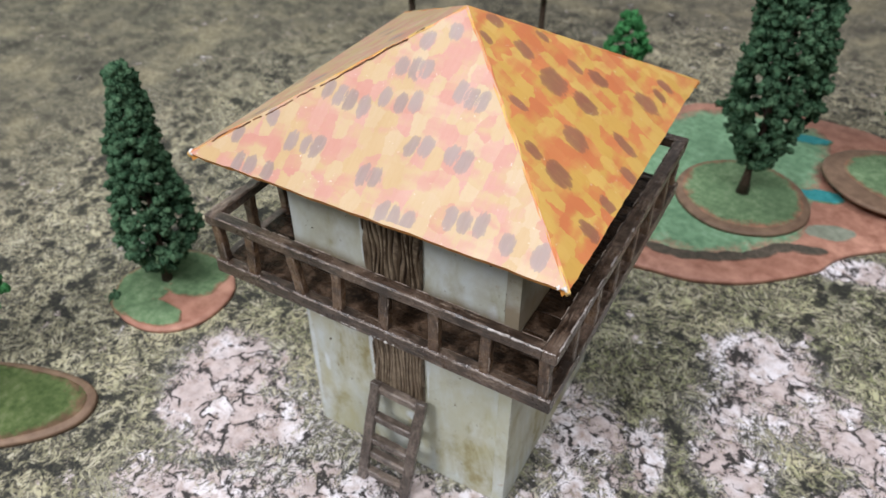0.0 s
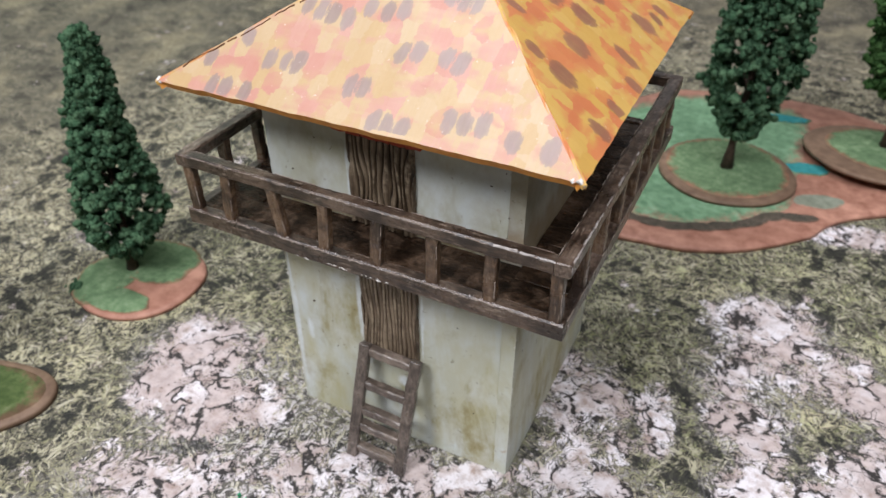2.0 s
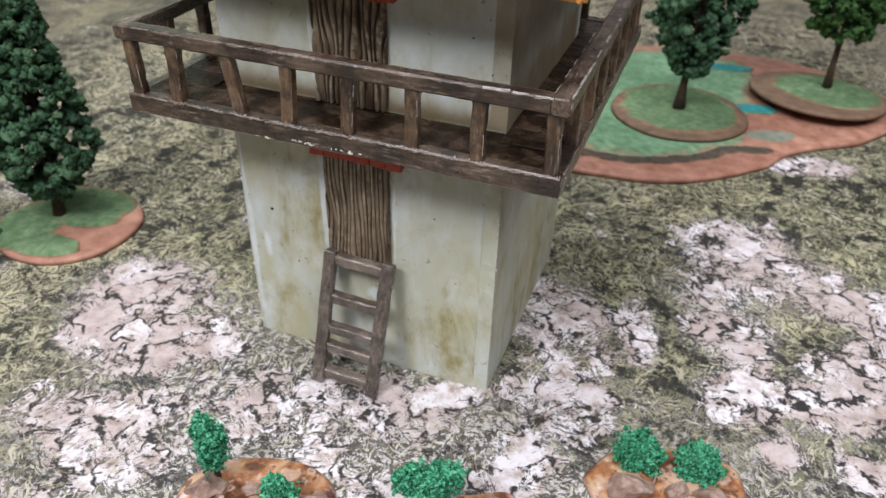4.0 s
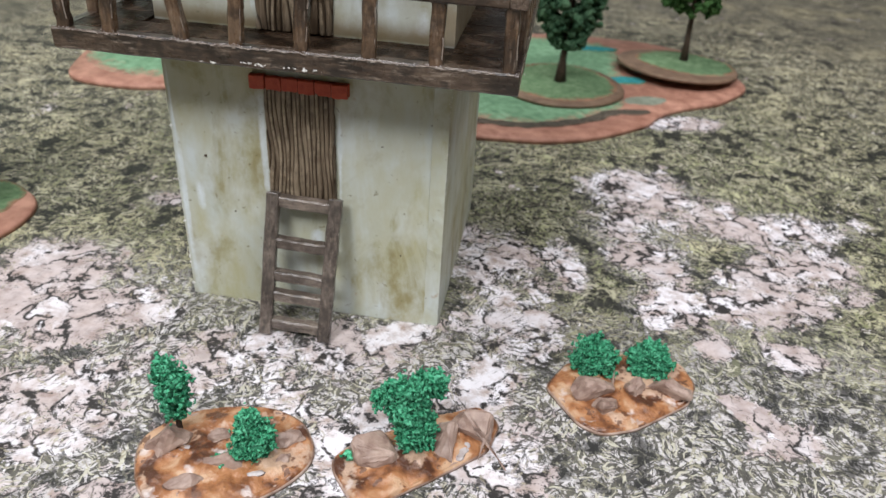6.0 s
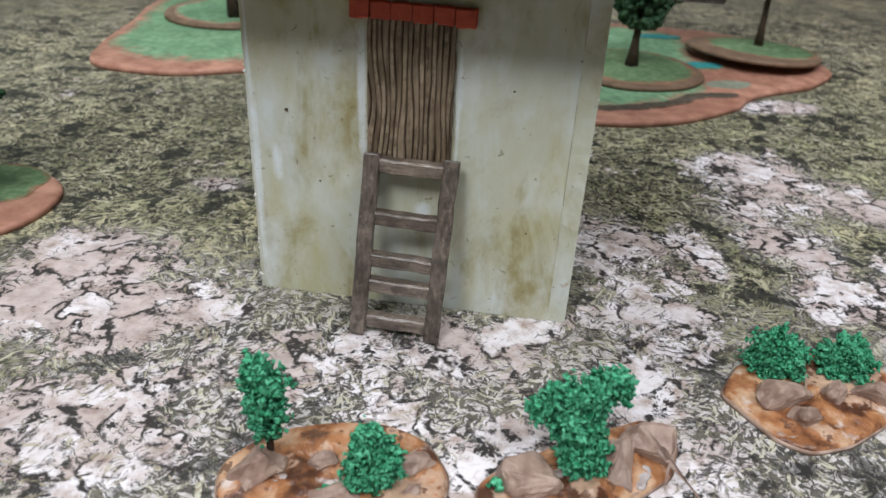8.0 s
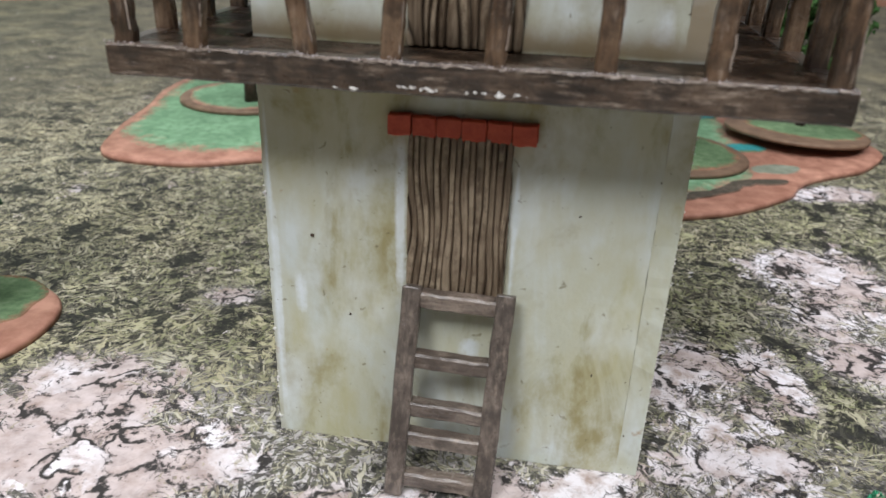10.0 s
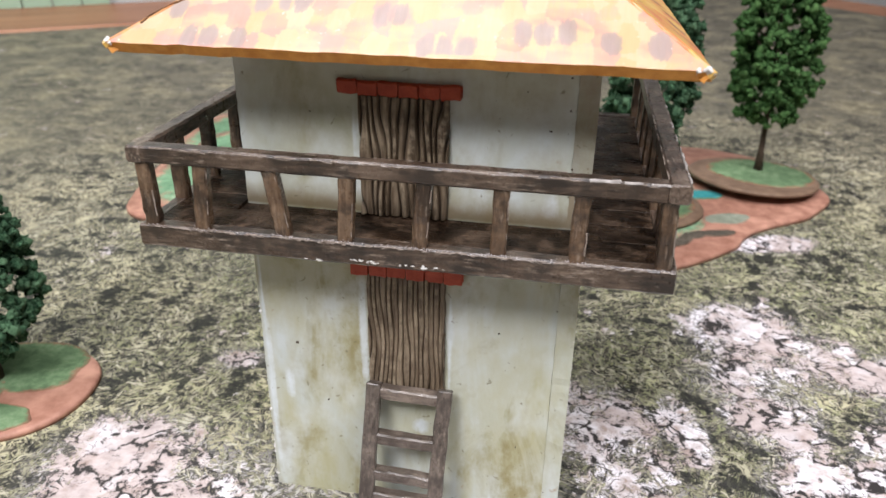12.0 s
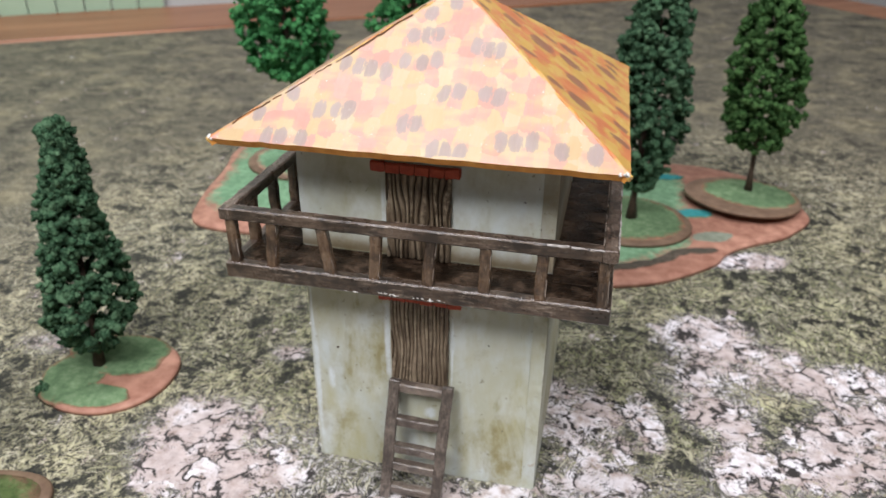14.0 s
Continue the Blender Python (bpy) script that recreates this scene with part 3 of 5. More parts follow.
# small lumpy balls that foliage is made of
def lump_templates(levels, kinds, rough, freq):
    made = []
    for k in range(kinds):
        bm = bmesh.new()
        bmesh.ops.create_icosphere(bm, subdivisions=levels, radius=1.0)
        bm.verts.ensure_lookup_table()
        v = np.array([tuple(q.co) for q in bm.verts])
        f = np.array([[q.index for q in t.verts] for t in bm.faces])
        bm.free()
        k_off = Vector((k * 7.3, k * 3.1, 0))
        grow = np.array([1 + rough * noise.noise(Vector(p) * freq + k_off) + rough * 0.6 * noise.noise(Vector(p) * freq * 2.3 + k_off) for p in v])
        made.append((v * grow[:, None], f))
    return made


CRUMBS = lump_templates(2, 9, 1.15, 1.9)
LACE = lump_templates(2, 9, 1.9, 2.6)


def clumps(name, spots, material, templates, seed, slim=0.8):
    """One mesh of many lumps; spots: (x, y, z, radius)."""
    r = np.random.RandomState(seed)
    vs, fs, k = [], [], 0
    for x, y, z, rad in spots:
        tv, tf = templates[r.randint(len(templates))]
        a = r.normal(size=(3, 3))
        q, _ = np.linalg.qr(a)
        vs.append(tv @ q * rad * r.uniform(slim, 2.0 - slim, 3) + (x, y, z))
        fs.append(tf + k)
        k += len(tv)
    v, f = np.concatenate(vs), np.concatenate(fs)
    me = bpy.data.meshes.new(name)
    me.vertices.add(len(v)), me.loops.add(f.size), me.polygons.add(len(f))
    me.vertices.foreach_set("co", v.astype(np.float32).ravel())
    me.loops.foreach_set("vertex_index", f.astype(np.int32).ravel())
    me.polygons.foreach_set("loop_start", np.arange(0, f.size, 3, dtype=np.int32))
    me.polygons.foreach_set("loop_total", np.full(len(f), 3, dtype=np.int32))
    me.materials.append(material)
    me.update(calc_edges=True)
    me.validate()
    return me


def tube(points, radii, sides=9, seed=0, rough=0.12):
    r = random.Random(seed)
    verts, faces = [], []
    for (x, y, z), rad in zip(points, radii):
        for i in range(sides):
            a = 2 * math.pi * i / sides
            k = rad * (1 + r.uniform(-rough, rough))
            verts.append((x + k * math.cos(a), y + k * math.sin(a), z))
    for j in range(len(points) - 1):
        for i in range(sides):
            a, b = j * sides + i, j * sides + (i + 1) % sides
            faces.append((a, b, b + sides, a + sides))
    faces.append(tuple(range(sides - 1, -1, -1)))
    faces.append(tuple(range((len(points) - 1) * sides, len(points) * sides)))
    return verts, faces


def tree(name, label, x, y, z, height, bare, radius, profile, foliage, seed, lean=(0.0, 0.0), clump=0.0036, count=420, thick=0.0026):
    """A model tree: wire-and-putty trunk with branches, and a crown of foam clumps. profile(h) from 0 to 1 gives the crown's width."""
    r = random.Random(seed)
    ob = thing(name, label, "model tree", pose(x, y, z), "model trees on the mat")
    def axis(h):
        return lean[0] * h, lean[1] * h
    pts, rad = [], []
    for i in range(10):
        h = i / 9
        ax, ay = axis(h * 0.9)
        pts.append((ax + r.uniform(-1, 1) * thick * 0.12, ay + r.uniform(-1, 1) * thick * 0.12, height * 0.9 * h))
        rad.append(thick * (1.55 if i == 0 else 1.0 - 0.75 * h))
    pieces = [tube(pts, rad, 9, seed)]
    for i in range(7):
        h = bare / height + 0.04 + 0.07 * i
        ax, ay = axis(h)
        a = r.uniform(0, 6.28)
        reach = radius * 0.75 * profile(min(1, max(0.05, (h * height - bare) / (height - bare) + 0.15)))
        end = (ax + reach * math.cos(a), ay + reach * math.sin(a), height * h + reach * 0.8)
        mid = tuple((p + q) / 2 + (0 if k < 2 else -0.001) for k, (p, q) in enumerate(zip((ax, ay, height * h), end)))
        pieces.append(tube([(ax, ay, height * h), mid, end], [thick * 0.4, thick * 0.3, thick * 0.15], 6, seed + i))
    part("trunk", mesh_of("trunk", *merged(pieces), TRUNK, True), ob)
    spots = []
    tufts = count // 9
    for i in range(tufts):
        h = (i + r.random()) / tufts
        w = profile(h) * radius
        a = i * 2.39996 + r.uniform(-0.5, 0.5)
        d = w * math.sqrt(r.uniform(0.50, 1.05)) if r.random() < 0.88 else w * r.random() ** 0.5
        d *= 1 + 0.10 * math.sin(3 * a + 9 * h + seed)
        ax, ay = axis(bare / height + h * (1 - bare / height))
        cx, cy, cz = ax + d * math.cos(a), ay + d * math.sin(a), bare + (height - bare) * h
        wide = clump * r.uniform(0.9, 1.7) * (0.45 + 0.55 * min(1.0, profile(h)))
        for _ in range(9):
            spots.append((cx + r.gauss(0, 0.5) * wide, cy + r.gauss(0, 0.5) * wide, cz + r.gauss(0, 0.42) * wide, clump * r.uniform(0.32, 0.85)))
    part("crown", clumps("crown", spots, foliage, CRUMBS, seed), ob)
    return ob


def stone(x, y, z, sx, sy, sz, turn, seed):
    """An angular flake of slate."""
    r = random.Random(seed)
    bm = bmesh.new()
    for i in range(15):
        v = Vector((r.gauss(0, 1), r.gauss(0, 1), r.gauss(0, 1))).normalized()
        bm.verts.new((v.x * sx, v.y * sy, max(-0.4, v.z) * sz * r.uniform(0.7, 1.0)))
    bmesh.ops.convex_hull(bm, input=bm.verts)
    loose = [v for v in bm.verts if not v.link_faces]
    bmesh.ops.delete(bm, geom=loose, context="VERTS")
    bmesh.ops.bevel(bm, geom=bm.edges[:], offset=min(sx, sy, sz) * 0.08, segments=1, affect="EDGES")
    bmesh.ops.triangulate(bm, faces=bm.faces[:])
    bmesh.ops.subdivide_edges(bm, edges=bm.edges[:], cuts=2, use_grid_fill=True)
    bm.normal_update()
    for v in bm.verts:
        q = v.co / max(sx, sy)
        v.co += v.normal * min(sx, sy, sz) * (0.22 * noise.noise(q * 1.6 + Vector((seed, 0, 0))) + 0.10 * noise.noise(q * 5 + Vector((0, seed, 0))))
    me = bpy.data.meshes.new("stone")
    bm.to_mesh(me)
    bm.free()
    me.materials.append(SLATE)
    return me, pose(x, y, z, r.uniform(-12, 12), r.uniform(-12, 12), turn)


# ---- room and table ----
def block(x0, x1, y0, y1, z0, z1):
    v = [(x, y, z) for z in (z0, z1) for y in (y0, y1) for x in (x0, x1)]
    return v, [(0, 2, 3, 1), (4, 5, 7, 6), (0, 1, 5, 4), (2, 6, 7, 3), (0, 4, 6, 2), (1, 3, 7, 5)]


ROOM = pose(0, 0, 0, 0, 0, TABLE_TURN)
FLOOR = -0.75
WALL_V = 1.02


def room_piece(name, dims, material, label, cat):
    ob = part(name, mesh_of(name, *block(*dims), material), None, "", ROOM)
    return tagged(ob, label, cat, "", "structure")


room_piece("floor", (-2.6, 2.6, -2.6, WALL_V, FLOOR - 0.1, FLOOR), ROOM_FLOOR, "plain grey floor of the room", "floor")
room_piece("ceiling", (-2.7, 2.7, -2.7, WALL_V + 0.1, CEILING, CEILING + 0.1), ROOM_WHITE, "plain grey ceiling over the table", "ceiling")
wall_north = room_piece("wall_north", (-2.6, 2.6, WALL_V, WALL_V + 0.1, FLOOR, CEILING), ROOM_PALE, "pale wall behind the table with green boards", "wall")
room_piece("wall_south", (-2.6, 2.6, -2.7, -2.6, FLOOR, CEILING), ROOM_WHITE, "plain grey wall of the room", "wall")
room_piece("wall_west", (-2.7, -2.6, -2.7, WALL_V, FLOOR, CEILING), ROOM_WHITE, "plain grey wall of the room", "wall")
room_piece("wall_east", (2.6, 2.7, -2.7, WALL_V, FLOOR, CEILING), ROOM_WHITE, "plain grey wall of the room", "wall")

BOARD = 0.0355
board_mesh = mesh_of("green_board", *block(0.001, BOARD - 0.001, -0.012, 0.0, 0.0, 0.80), GREEN_PANEL)
for i in range(28):
    part("green_board", board_mesh, wall_north, "", pose(0.0105 - BOARD * (i + 1), WALL_V, -0.10))

table = thing("gaming_table", "reddish brown wooden table under the printed mat", "table", ROOM)
EDGE_V, EDGE_OUT = 0.828, 1.003
part("tabletop", mesh_of("tabletop", *block(-1.05, 1.05, -0.85, EDGE_V, -0.035, -0.0015), TABLE_WOOD), table)
v, f = stick(2.1, EDGE_OUT - EDGE_V, 0.05, 5, 12, 0.0002, 0.08)
part("border_board", mesh_of("border_board", turned(v, pose(-1.05, (EDGE_V + EDGE_OUT) / 2, -0.022)), f, TABLE_WOOD), table, "reddish brown wooden border board")
for x in (-0.95, 0.95):
    for y in (-0.75, 0.6):
        part("leg", mesh_of("leg", *block(x - 0.035, x + 0.035, y - 0.035, y + 0.035, FLOOR, -0.035), TABLE_WOOD), table)

# ---- the printed mat ----
# clean pale plates, and pale ground mixed with grass: x, y, radius along, radius across, turn
PLATES = [
    (-0.088, -0.002, 0.022, 0.019, 20), (-0.064, -0.020, 0.022, 0.016, 20), (-0.089, -0.022, 0.012, 0.012, 13), (0.108, 0.110, 0.021, 0.020, 20), (0.107, 0.058, 0.014, 0.015, 20), (0.113, 0.028, 0.013, 0.011, 13),
    (0.0785, 0.046, 0.006, 0.015, 14), (0.158, 0.091, 0.030, 0.011, 15), (0.163, 0.067, 0.018, 0.013, 14), (0.143, 0.035, 0.020, 0.012, 13), (0.125, 0.009, 0.006, 0.006, 13), (0.148, 0.009, 0.009, 0.006, 13),
    (0.059, -0.024, 0.009, 0.011, 13), (0.031, -0.043, 0.008, 0.007, 12), (0.130, -0.020, 0.006, 0.006, 12), (0.137, -0.028, 0.010, 0.007, 12), (0.047, -0.075, 0.004, 0.004, 12), (-0.076, 0.056, 0.008, 0.005, 15), (0.135, 0.197, 0.018, 0.008, 20), (-0.024, -0.084, 0.012, 0.009, 12), (0.031, -0.077, 0.008, 0.007, 12),
]
MIXED = [
    (0.104, 0.080, 0.020, 0.016, 27), (0.131, 0.097, 0.016, 0.014, 27), (0.050, 0.044, 0.016, 0.022, 27), (0.030, -0.008, 0.016, 0.007, 27), (-0.051, -0.046, 0.040, 0.010, 27), (-0.019, -0.030, 0.022, 0.014, 13),
    (0.017, -0.018, 0.020, 0.011, 13), (-0.008, -0.021, 0.012, 0.010, 13), (-0.062, -0.060, 0.012, 0.016, 12), (-0.041, -0.057, 0.011, 0.014, 12), (0.023, -0.062, 0.010, 0.016, 12), (0.062, -0.050, 0.016, 0.016, 12), (0.040, -0.092, 0.030, 0.010, 5), (0.062, 0.006, 0.018, 0.014, 20),
    (-0.185, 0.037, 0.012, 0.006, 0), (0.155, 0.050, 0.026, 0.012, 13), (-0.080, -0.090, 0.030, 0.014, 10), (0.010, -0.100, 0.030, 0.010, 5),
]


def mat_sheet():
    nx, ny = 300, 260
    us, vs = np.linspace(-0.95, 0.95, nx + 1), np.linspace(-0.75, EDGE_V, ny + 1)
    # finer near the tower
    us = 0.95 * np.sign(us) * (np.abs(us) / 0.95) ** 1.9
    t = np.linspace(-1, 1, ny + 1)
    vs = np.where(t < 0, -0.75 * np.abs(t) ** 1.9, EDGE_V * np.abs(t) ** 1.9)
    uu, vv = np.meshgrid(us, vs)
    c, s = math.cos(radians(TABLE_TURN)), math.sin(radians(TABLE_TURN))
    x, y = c * uu - s * vv, s * uu + c * vv
    rock = np.zeros_like(x)
    for places, full, fall in ((PLATES, 1.08, 0.56), (MIXED, 0.72, 0.34)):
        for px, py, a, b, turn in places:
            ct, st = math.cos(radians(turn)), math.sin(radians(turn))
            dx, dy = x - px, y - py
            q = ((ct * dx + st * dy) / a) ** 2 + ((-st * dx + ct * dy) / b) ** 2
            rock = np.maximum(rock, np.clip(full - fall * q ** 0.8, 0, 1.1))
    rock = np.maximum(rock, np.clip((0.02 - y) / 0.06, 0, 1) * np.clip((0.10 - x) / 0.05, 0, 1) * 0.42 * np.clip((x + 0.10) / 0.06, 0.4, 1) * np.clip(1.5 - ((x + 0.02) ** 2 + (y + 0.03) ** 2) ** 0.5 / 0.15, 0, 1))
    lush = np.clip(1.15 - ((x - 0.05) ** 2 + (y - 0.09) ** 2) ** 0.5 / 0.34, 0, 1)
    brown = np.maximum(1.0 * np.clip((-0.02 - x - y * 0.3) / 0.05, 0, 1), 0.7 * np.clip((x - 0.09) / 0.05, 0, 1))
    grey = np.maximum(np.clip(rock * 1.8 - 0.25, 0, 1), np.clip((0.03 - y) / 0.05, 0, 1) * np.clip((x + 0.10) / 0.04, 0, 1) * np.clip(2.2 - ((x - 0.06) ** 2 + (y + 0.02) ** 2) ** 0.5 / 0.09, 0, 1))
    z = np.zeros_like(x)
    top = np.stack([x, y, z], -1).reshape(-1, 3)
    w = nx + 1
    i, j = np.meshgrid(np.arange(nx), np.arange(ny))
    a = (j * w + i).ravel()
    faces = np.stack([a, a + 1, a + 1 + w, a + w], -1)
    me = bpy.data.meshes.new("gaming_mat")
    me.from_pydata(top.tolist(), [], faces.tolist())
    for name, data in (("rock", rock), ("lush", lush), ("brown", brown), ("grey", grey)):
        me.attributes.new(name, "FLOAT", "POINT").data.foreach_set("value", data.ravel().astype(np.float32))
    me.materials.append(MAT)
    me.update()
    return me


tagged(new("ground", mat_sheet()), "printed gaming mat with grass and cracked pale rock", "ground", "", "structure")


# ---- the watchtower ----
HALF, BACK = 0.0395, 0.0785  # half its width; depth of the walls
FL, FR, BR, BL = Vector((-0.0578, -0.0174, 0.1265)), Vector((0.0576, -0.0176, 0.1268)), Vector((0.0556, 0.0970, 0.1268)), Vector((-0.0575, 0.0975, 0.1265))  # corners of the eaves
APEX = Vector((0.0025, 0.0352, 0.1628))
DECK_Z, RAIL_Z = 0.0876, 0.1037
tower = thing("model_watchtower", "grey-green model watchtower with orange tiled roof on the mat", "model tower")

CORNER = 0.0045  # the side boards show their cut edge at the front
# where the bluish white paint was left bare: beside the doors and along the outer corner (x, z, half width, half height)
BARE_SPOTS = [(-0.0122, 0.055, 0.0017, 0.020), (0.0096, 0.052, 0.0010, 0.018), (-0.0125, 0.102, 0.0012, 0.013), (-0.0380, 0.030, 0.0016, 0.030), (-0.0385, 0.062, 0.0010, 0.016), (0.0310, 0.0925, 0.0030, 0.0045), (-0.0330, 0.036, 0.0022, 0.006), (0.0020, 0.0270, 0.0030, 0.0030)]
verts, faces = panel(-HALF, HALF - CORNER, 0.0, 0.1285, 0.004, 1, 70, 110)
me = mesh_of("front_wall", verts, faces, PLASTER)
me.attributes.new("cover", "FLOAT", "POINT").data.foreach_set("value", [max(1.0 - ((x - px) / hx) ** 2 * 0.7 - ((z - pz) / hz) ** 4 * 0.7 for px, pz, hx, hz in BARE_SPOTS) for x, _, z in verts])
# grime along the deck, with upper-storey shade put into the same brown
me.attributes.new("grime_shade", "FLOAT", "POINT").data.foreach_set("value", [0.16 + 0.85 * max(0.0, 1 - (z - DECK_Z) / 0.0055) if z > DECK_Z - 0.0005 else 0.0 for _, _, z in verts])
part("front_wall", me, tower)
part("back_wall", mesh_of("back_wall", *panel(-HALF, HALF, 0.0, 0.1285, 0.004, 2, 8, 12), PLASTER), tower, "", pose(0, BACK, 0, 0, 0, 180))
verts, faces = panel(0.0001, BACK - 0.0042, 0.0, 0.1285, CORNER - 0.00004, 3, 30, 60)
me = mesh_of("side_wall", verts, faces, PLASTER)
# dirty band at the deck, plus painted recess shade over the upper storey
me.attributes.new("grime_shade", "FLOAT", "POINT").data.foreach_set("value", [0.55 + 0.55 * max(0.0, 1 - (z - DECK_Z) / 0.012) if z > DECK_Z - 0.0005 else 0.0 for _, _, z in verts])
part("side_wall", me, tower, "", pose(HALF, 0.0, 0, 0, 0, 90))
part("side_wall", mesh_of("side_wall", *panel(0.0041, BACK - 0.0042, 0.0, 0.1285, CORNER, 4), PLASTER), tower, "", pose(-HALF, BACK, 0, 0, 0, -90))


def bark_door(name, x0, x1, z0, z1, seed, ridges, wave, sharp):
    """A door strip carved into wavy upright ridges; 'crest' holds how high each spot of a ridge stands."""
    nx, nz = 200, 80
    verts, faces, crest = [], [], []
    for j in range(nz + 1):
        z = z0 + (z1 - z0) * j / nz
        for i in range(nx + 1):
            u = i / nx
            bow = 0.10 * math.sin(z * 260 + u * 5 + seed) + wave * noise.noise(Vector((u * 4.0, z * 65, seed))) + 0.30 * noise.noise(Vector((u * 11.0, z * 50, seed + 5)))
            k = u * ridges + bow
            cell = math.floor(k)
            fr = k - cell
            ridge = 1 - abs(2 * fr - 1) ** sharp
            high = 0.75 + 0.35 * noise.noise(Vector((cell * 3.7, z * 60, seed)))
            hgt = 0.00150 * ridge * high + 0.00014 * noise.noise(Vector((u * 60, z * 300, seed)))
            x = x0 + (x1 - x0) * u
            if i in (0, nx):
                x += 0.0005 * noise.noise(Vector((z * 230, i, seed))) + 0.0002 * noise.noise(Vector((z * 700, i, seed)))
                hgt = -0.0010
            if j in (0, nz):
                hgt = -0.0010
            verts.append((x, -0.0006 - hgt, z + (0.0005 * noise.noise(Vector((u * 9, j, seed))) if j == 0 else 0)))
            crest.append(max(0.0, ridge * min(1.0, high + 0.15)))
    for j in range(nz):
        for i in range(nx):
            a = j * (nx + 1) + i
            faces.append((a, a + 1, a + nx + 2, a + nx + 1))
    me = mesh_of(name, verts, faces, BARK, True)
    me.attributes.new("crest", "FLOAT", "POINT").data.foreach_set("value", crest)
    return me


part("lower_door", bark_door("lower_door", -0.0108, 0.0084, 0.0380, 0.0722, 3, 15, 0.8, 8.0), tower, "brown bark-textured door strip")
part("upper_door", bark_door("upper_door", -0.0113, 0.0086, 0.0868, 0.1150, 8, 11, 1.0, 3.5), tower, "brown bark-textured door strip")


def lintel(x0, x1, z, high, slope, seed):
    """Small red tiles in a row over a door."""
    r = random.Random(seed)
    ob = part("lintel", mesh_of("lintel", *block(x0, x1, -0.0008, 0.0004, z + 0.0003, z + high - 0.0003), RED_TILE), tower, "red tiled strip over the door")
    n = 6
    for i in range(n):
        a, b = x0 + (x1 - x0) * i / n, x0 + (x1 - x0) * (i + 1) / n
        dz = slope * (i - 2.5) / n + r.uniform(-0.00012, 0.00012)
        v, f = stick(b - a - 0.00018, 0.0013 + r.uniform(0, 0.0003), high * r.uniform(0.95, 1.03), seed * 9 + i, 3, 0.00010, 0.24)
        part("tile", mesh_of("tile", turned(v, pose(a, -0.0012, z + high / 2 + dz, 0, r.uniform(-2, 2), 0)), f, RED_TILE), ob)


lintel(-0.0145, 0.0125, 0.0711, 0.0040, -0.0004, 11)
lintel(-0.0157, 0.0112, 0.1147, 0.0031, -0.0003, 12)

# balcony: deck, fascia beams, balusters and handrail
X1, Y0B, Y1B = 0.0571, -0.0178, 0.0965
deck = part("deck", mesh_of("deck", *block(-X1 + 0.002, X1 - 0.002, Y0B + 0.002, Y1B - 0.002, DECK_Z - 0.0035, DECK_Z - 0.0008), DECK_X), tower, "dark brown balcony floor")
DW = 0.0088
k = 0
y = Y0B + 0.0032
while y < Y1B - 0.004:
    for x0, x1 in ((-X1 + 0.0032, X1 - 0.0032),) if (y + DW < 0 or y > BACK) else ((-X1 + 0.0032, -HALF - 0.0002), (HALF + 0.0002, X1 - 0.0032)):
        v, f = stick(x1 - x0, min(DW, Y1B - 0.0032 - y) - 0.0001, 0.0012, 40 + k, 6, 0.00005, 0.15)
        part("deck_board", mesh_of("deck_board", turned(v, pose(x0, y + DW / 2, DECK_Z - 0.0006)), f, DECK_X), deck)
        k += 1
    y += DW

FH, FT = 0.0052, 0.0034
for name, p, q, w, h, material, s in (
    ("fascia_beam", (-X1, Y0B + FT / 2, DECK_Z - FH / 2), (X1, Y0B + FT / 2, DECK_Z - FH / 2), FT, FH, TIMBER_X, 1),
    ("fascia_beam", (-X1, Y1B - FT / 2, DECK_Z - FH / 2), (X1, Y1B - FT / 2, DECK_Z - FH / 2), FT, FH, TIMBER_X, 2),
    ("fascia_beam", (-X1 + FT / 2, Y0B + FT, DECK_Z - FH / 2), (-X1 + FT / 2, Y1B - FT, DECK_Z - FH / 2), FT, FH, TIMBER_Y_SHEEN, 3),
    ("fascia_beam", (X1 - FT / 2, Y0B + FT, DECK_Z - FH / 2), (X1 - FT / 2, Y1B - FT, DECK_Z - FH / 2), FT, FH, TIMBER_Y_SHEEN, 4),
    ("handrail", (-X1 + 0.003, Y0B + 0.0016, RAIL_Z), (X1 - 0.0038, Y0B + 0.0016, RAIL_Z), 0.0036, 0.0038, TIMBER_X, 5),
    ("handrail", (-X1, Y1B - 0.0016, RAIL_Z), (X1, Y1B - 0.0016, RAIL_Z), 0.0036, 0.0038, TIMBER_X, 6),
    ("handrail", (-X1 + 0.0016, Y0B - 0.0002, RAIL_Z - 0.0001), (-X1 + 0.0016, Y1B - 0.0033, RAIL_Z - 0.0001), 0.0036, 0.0037, TIMBER_Y_SHEEN, 7),
    ("handrail", (X1 - 0.0018, Y0B - 0.0004, RAIL_Z + 0.0001), (X1 - 0.0018, Y1B - 0.0033, RAIL_Z + 0.0001), 0.0042, 0.0039, TIMBER_Y_SHEEN, 8),
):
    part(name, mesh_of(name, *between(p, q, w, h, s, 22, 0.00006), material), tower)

BALUSTERS = (-0.0541, -0.0425, -0.0240, -0.0106, 0.0053, 0.0217, 0.0374, 0.0544)
LEAN = (-0.0004, 0.0012, -0.0024, 0.0010, 0.0012, 0.0002, 0.0002, -0.0004)
low, high = DECK_Z - 0.0003, RAIL_Z - 0.0013


def baluster(px, py, lx, ly, s):
    part("baluster", mesh_of("baluster", *between((px, py, low), (px + lx, py + ly, high), 0.0032, 0.0028, s, 8, 0.00012), TIMBER_Z), tower)


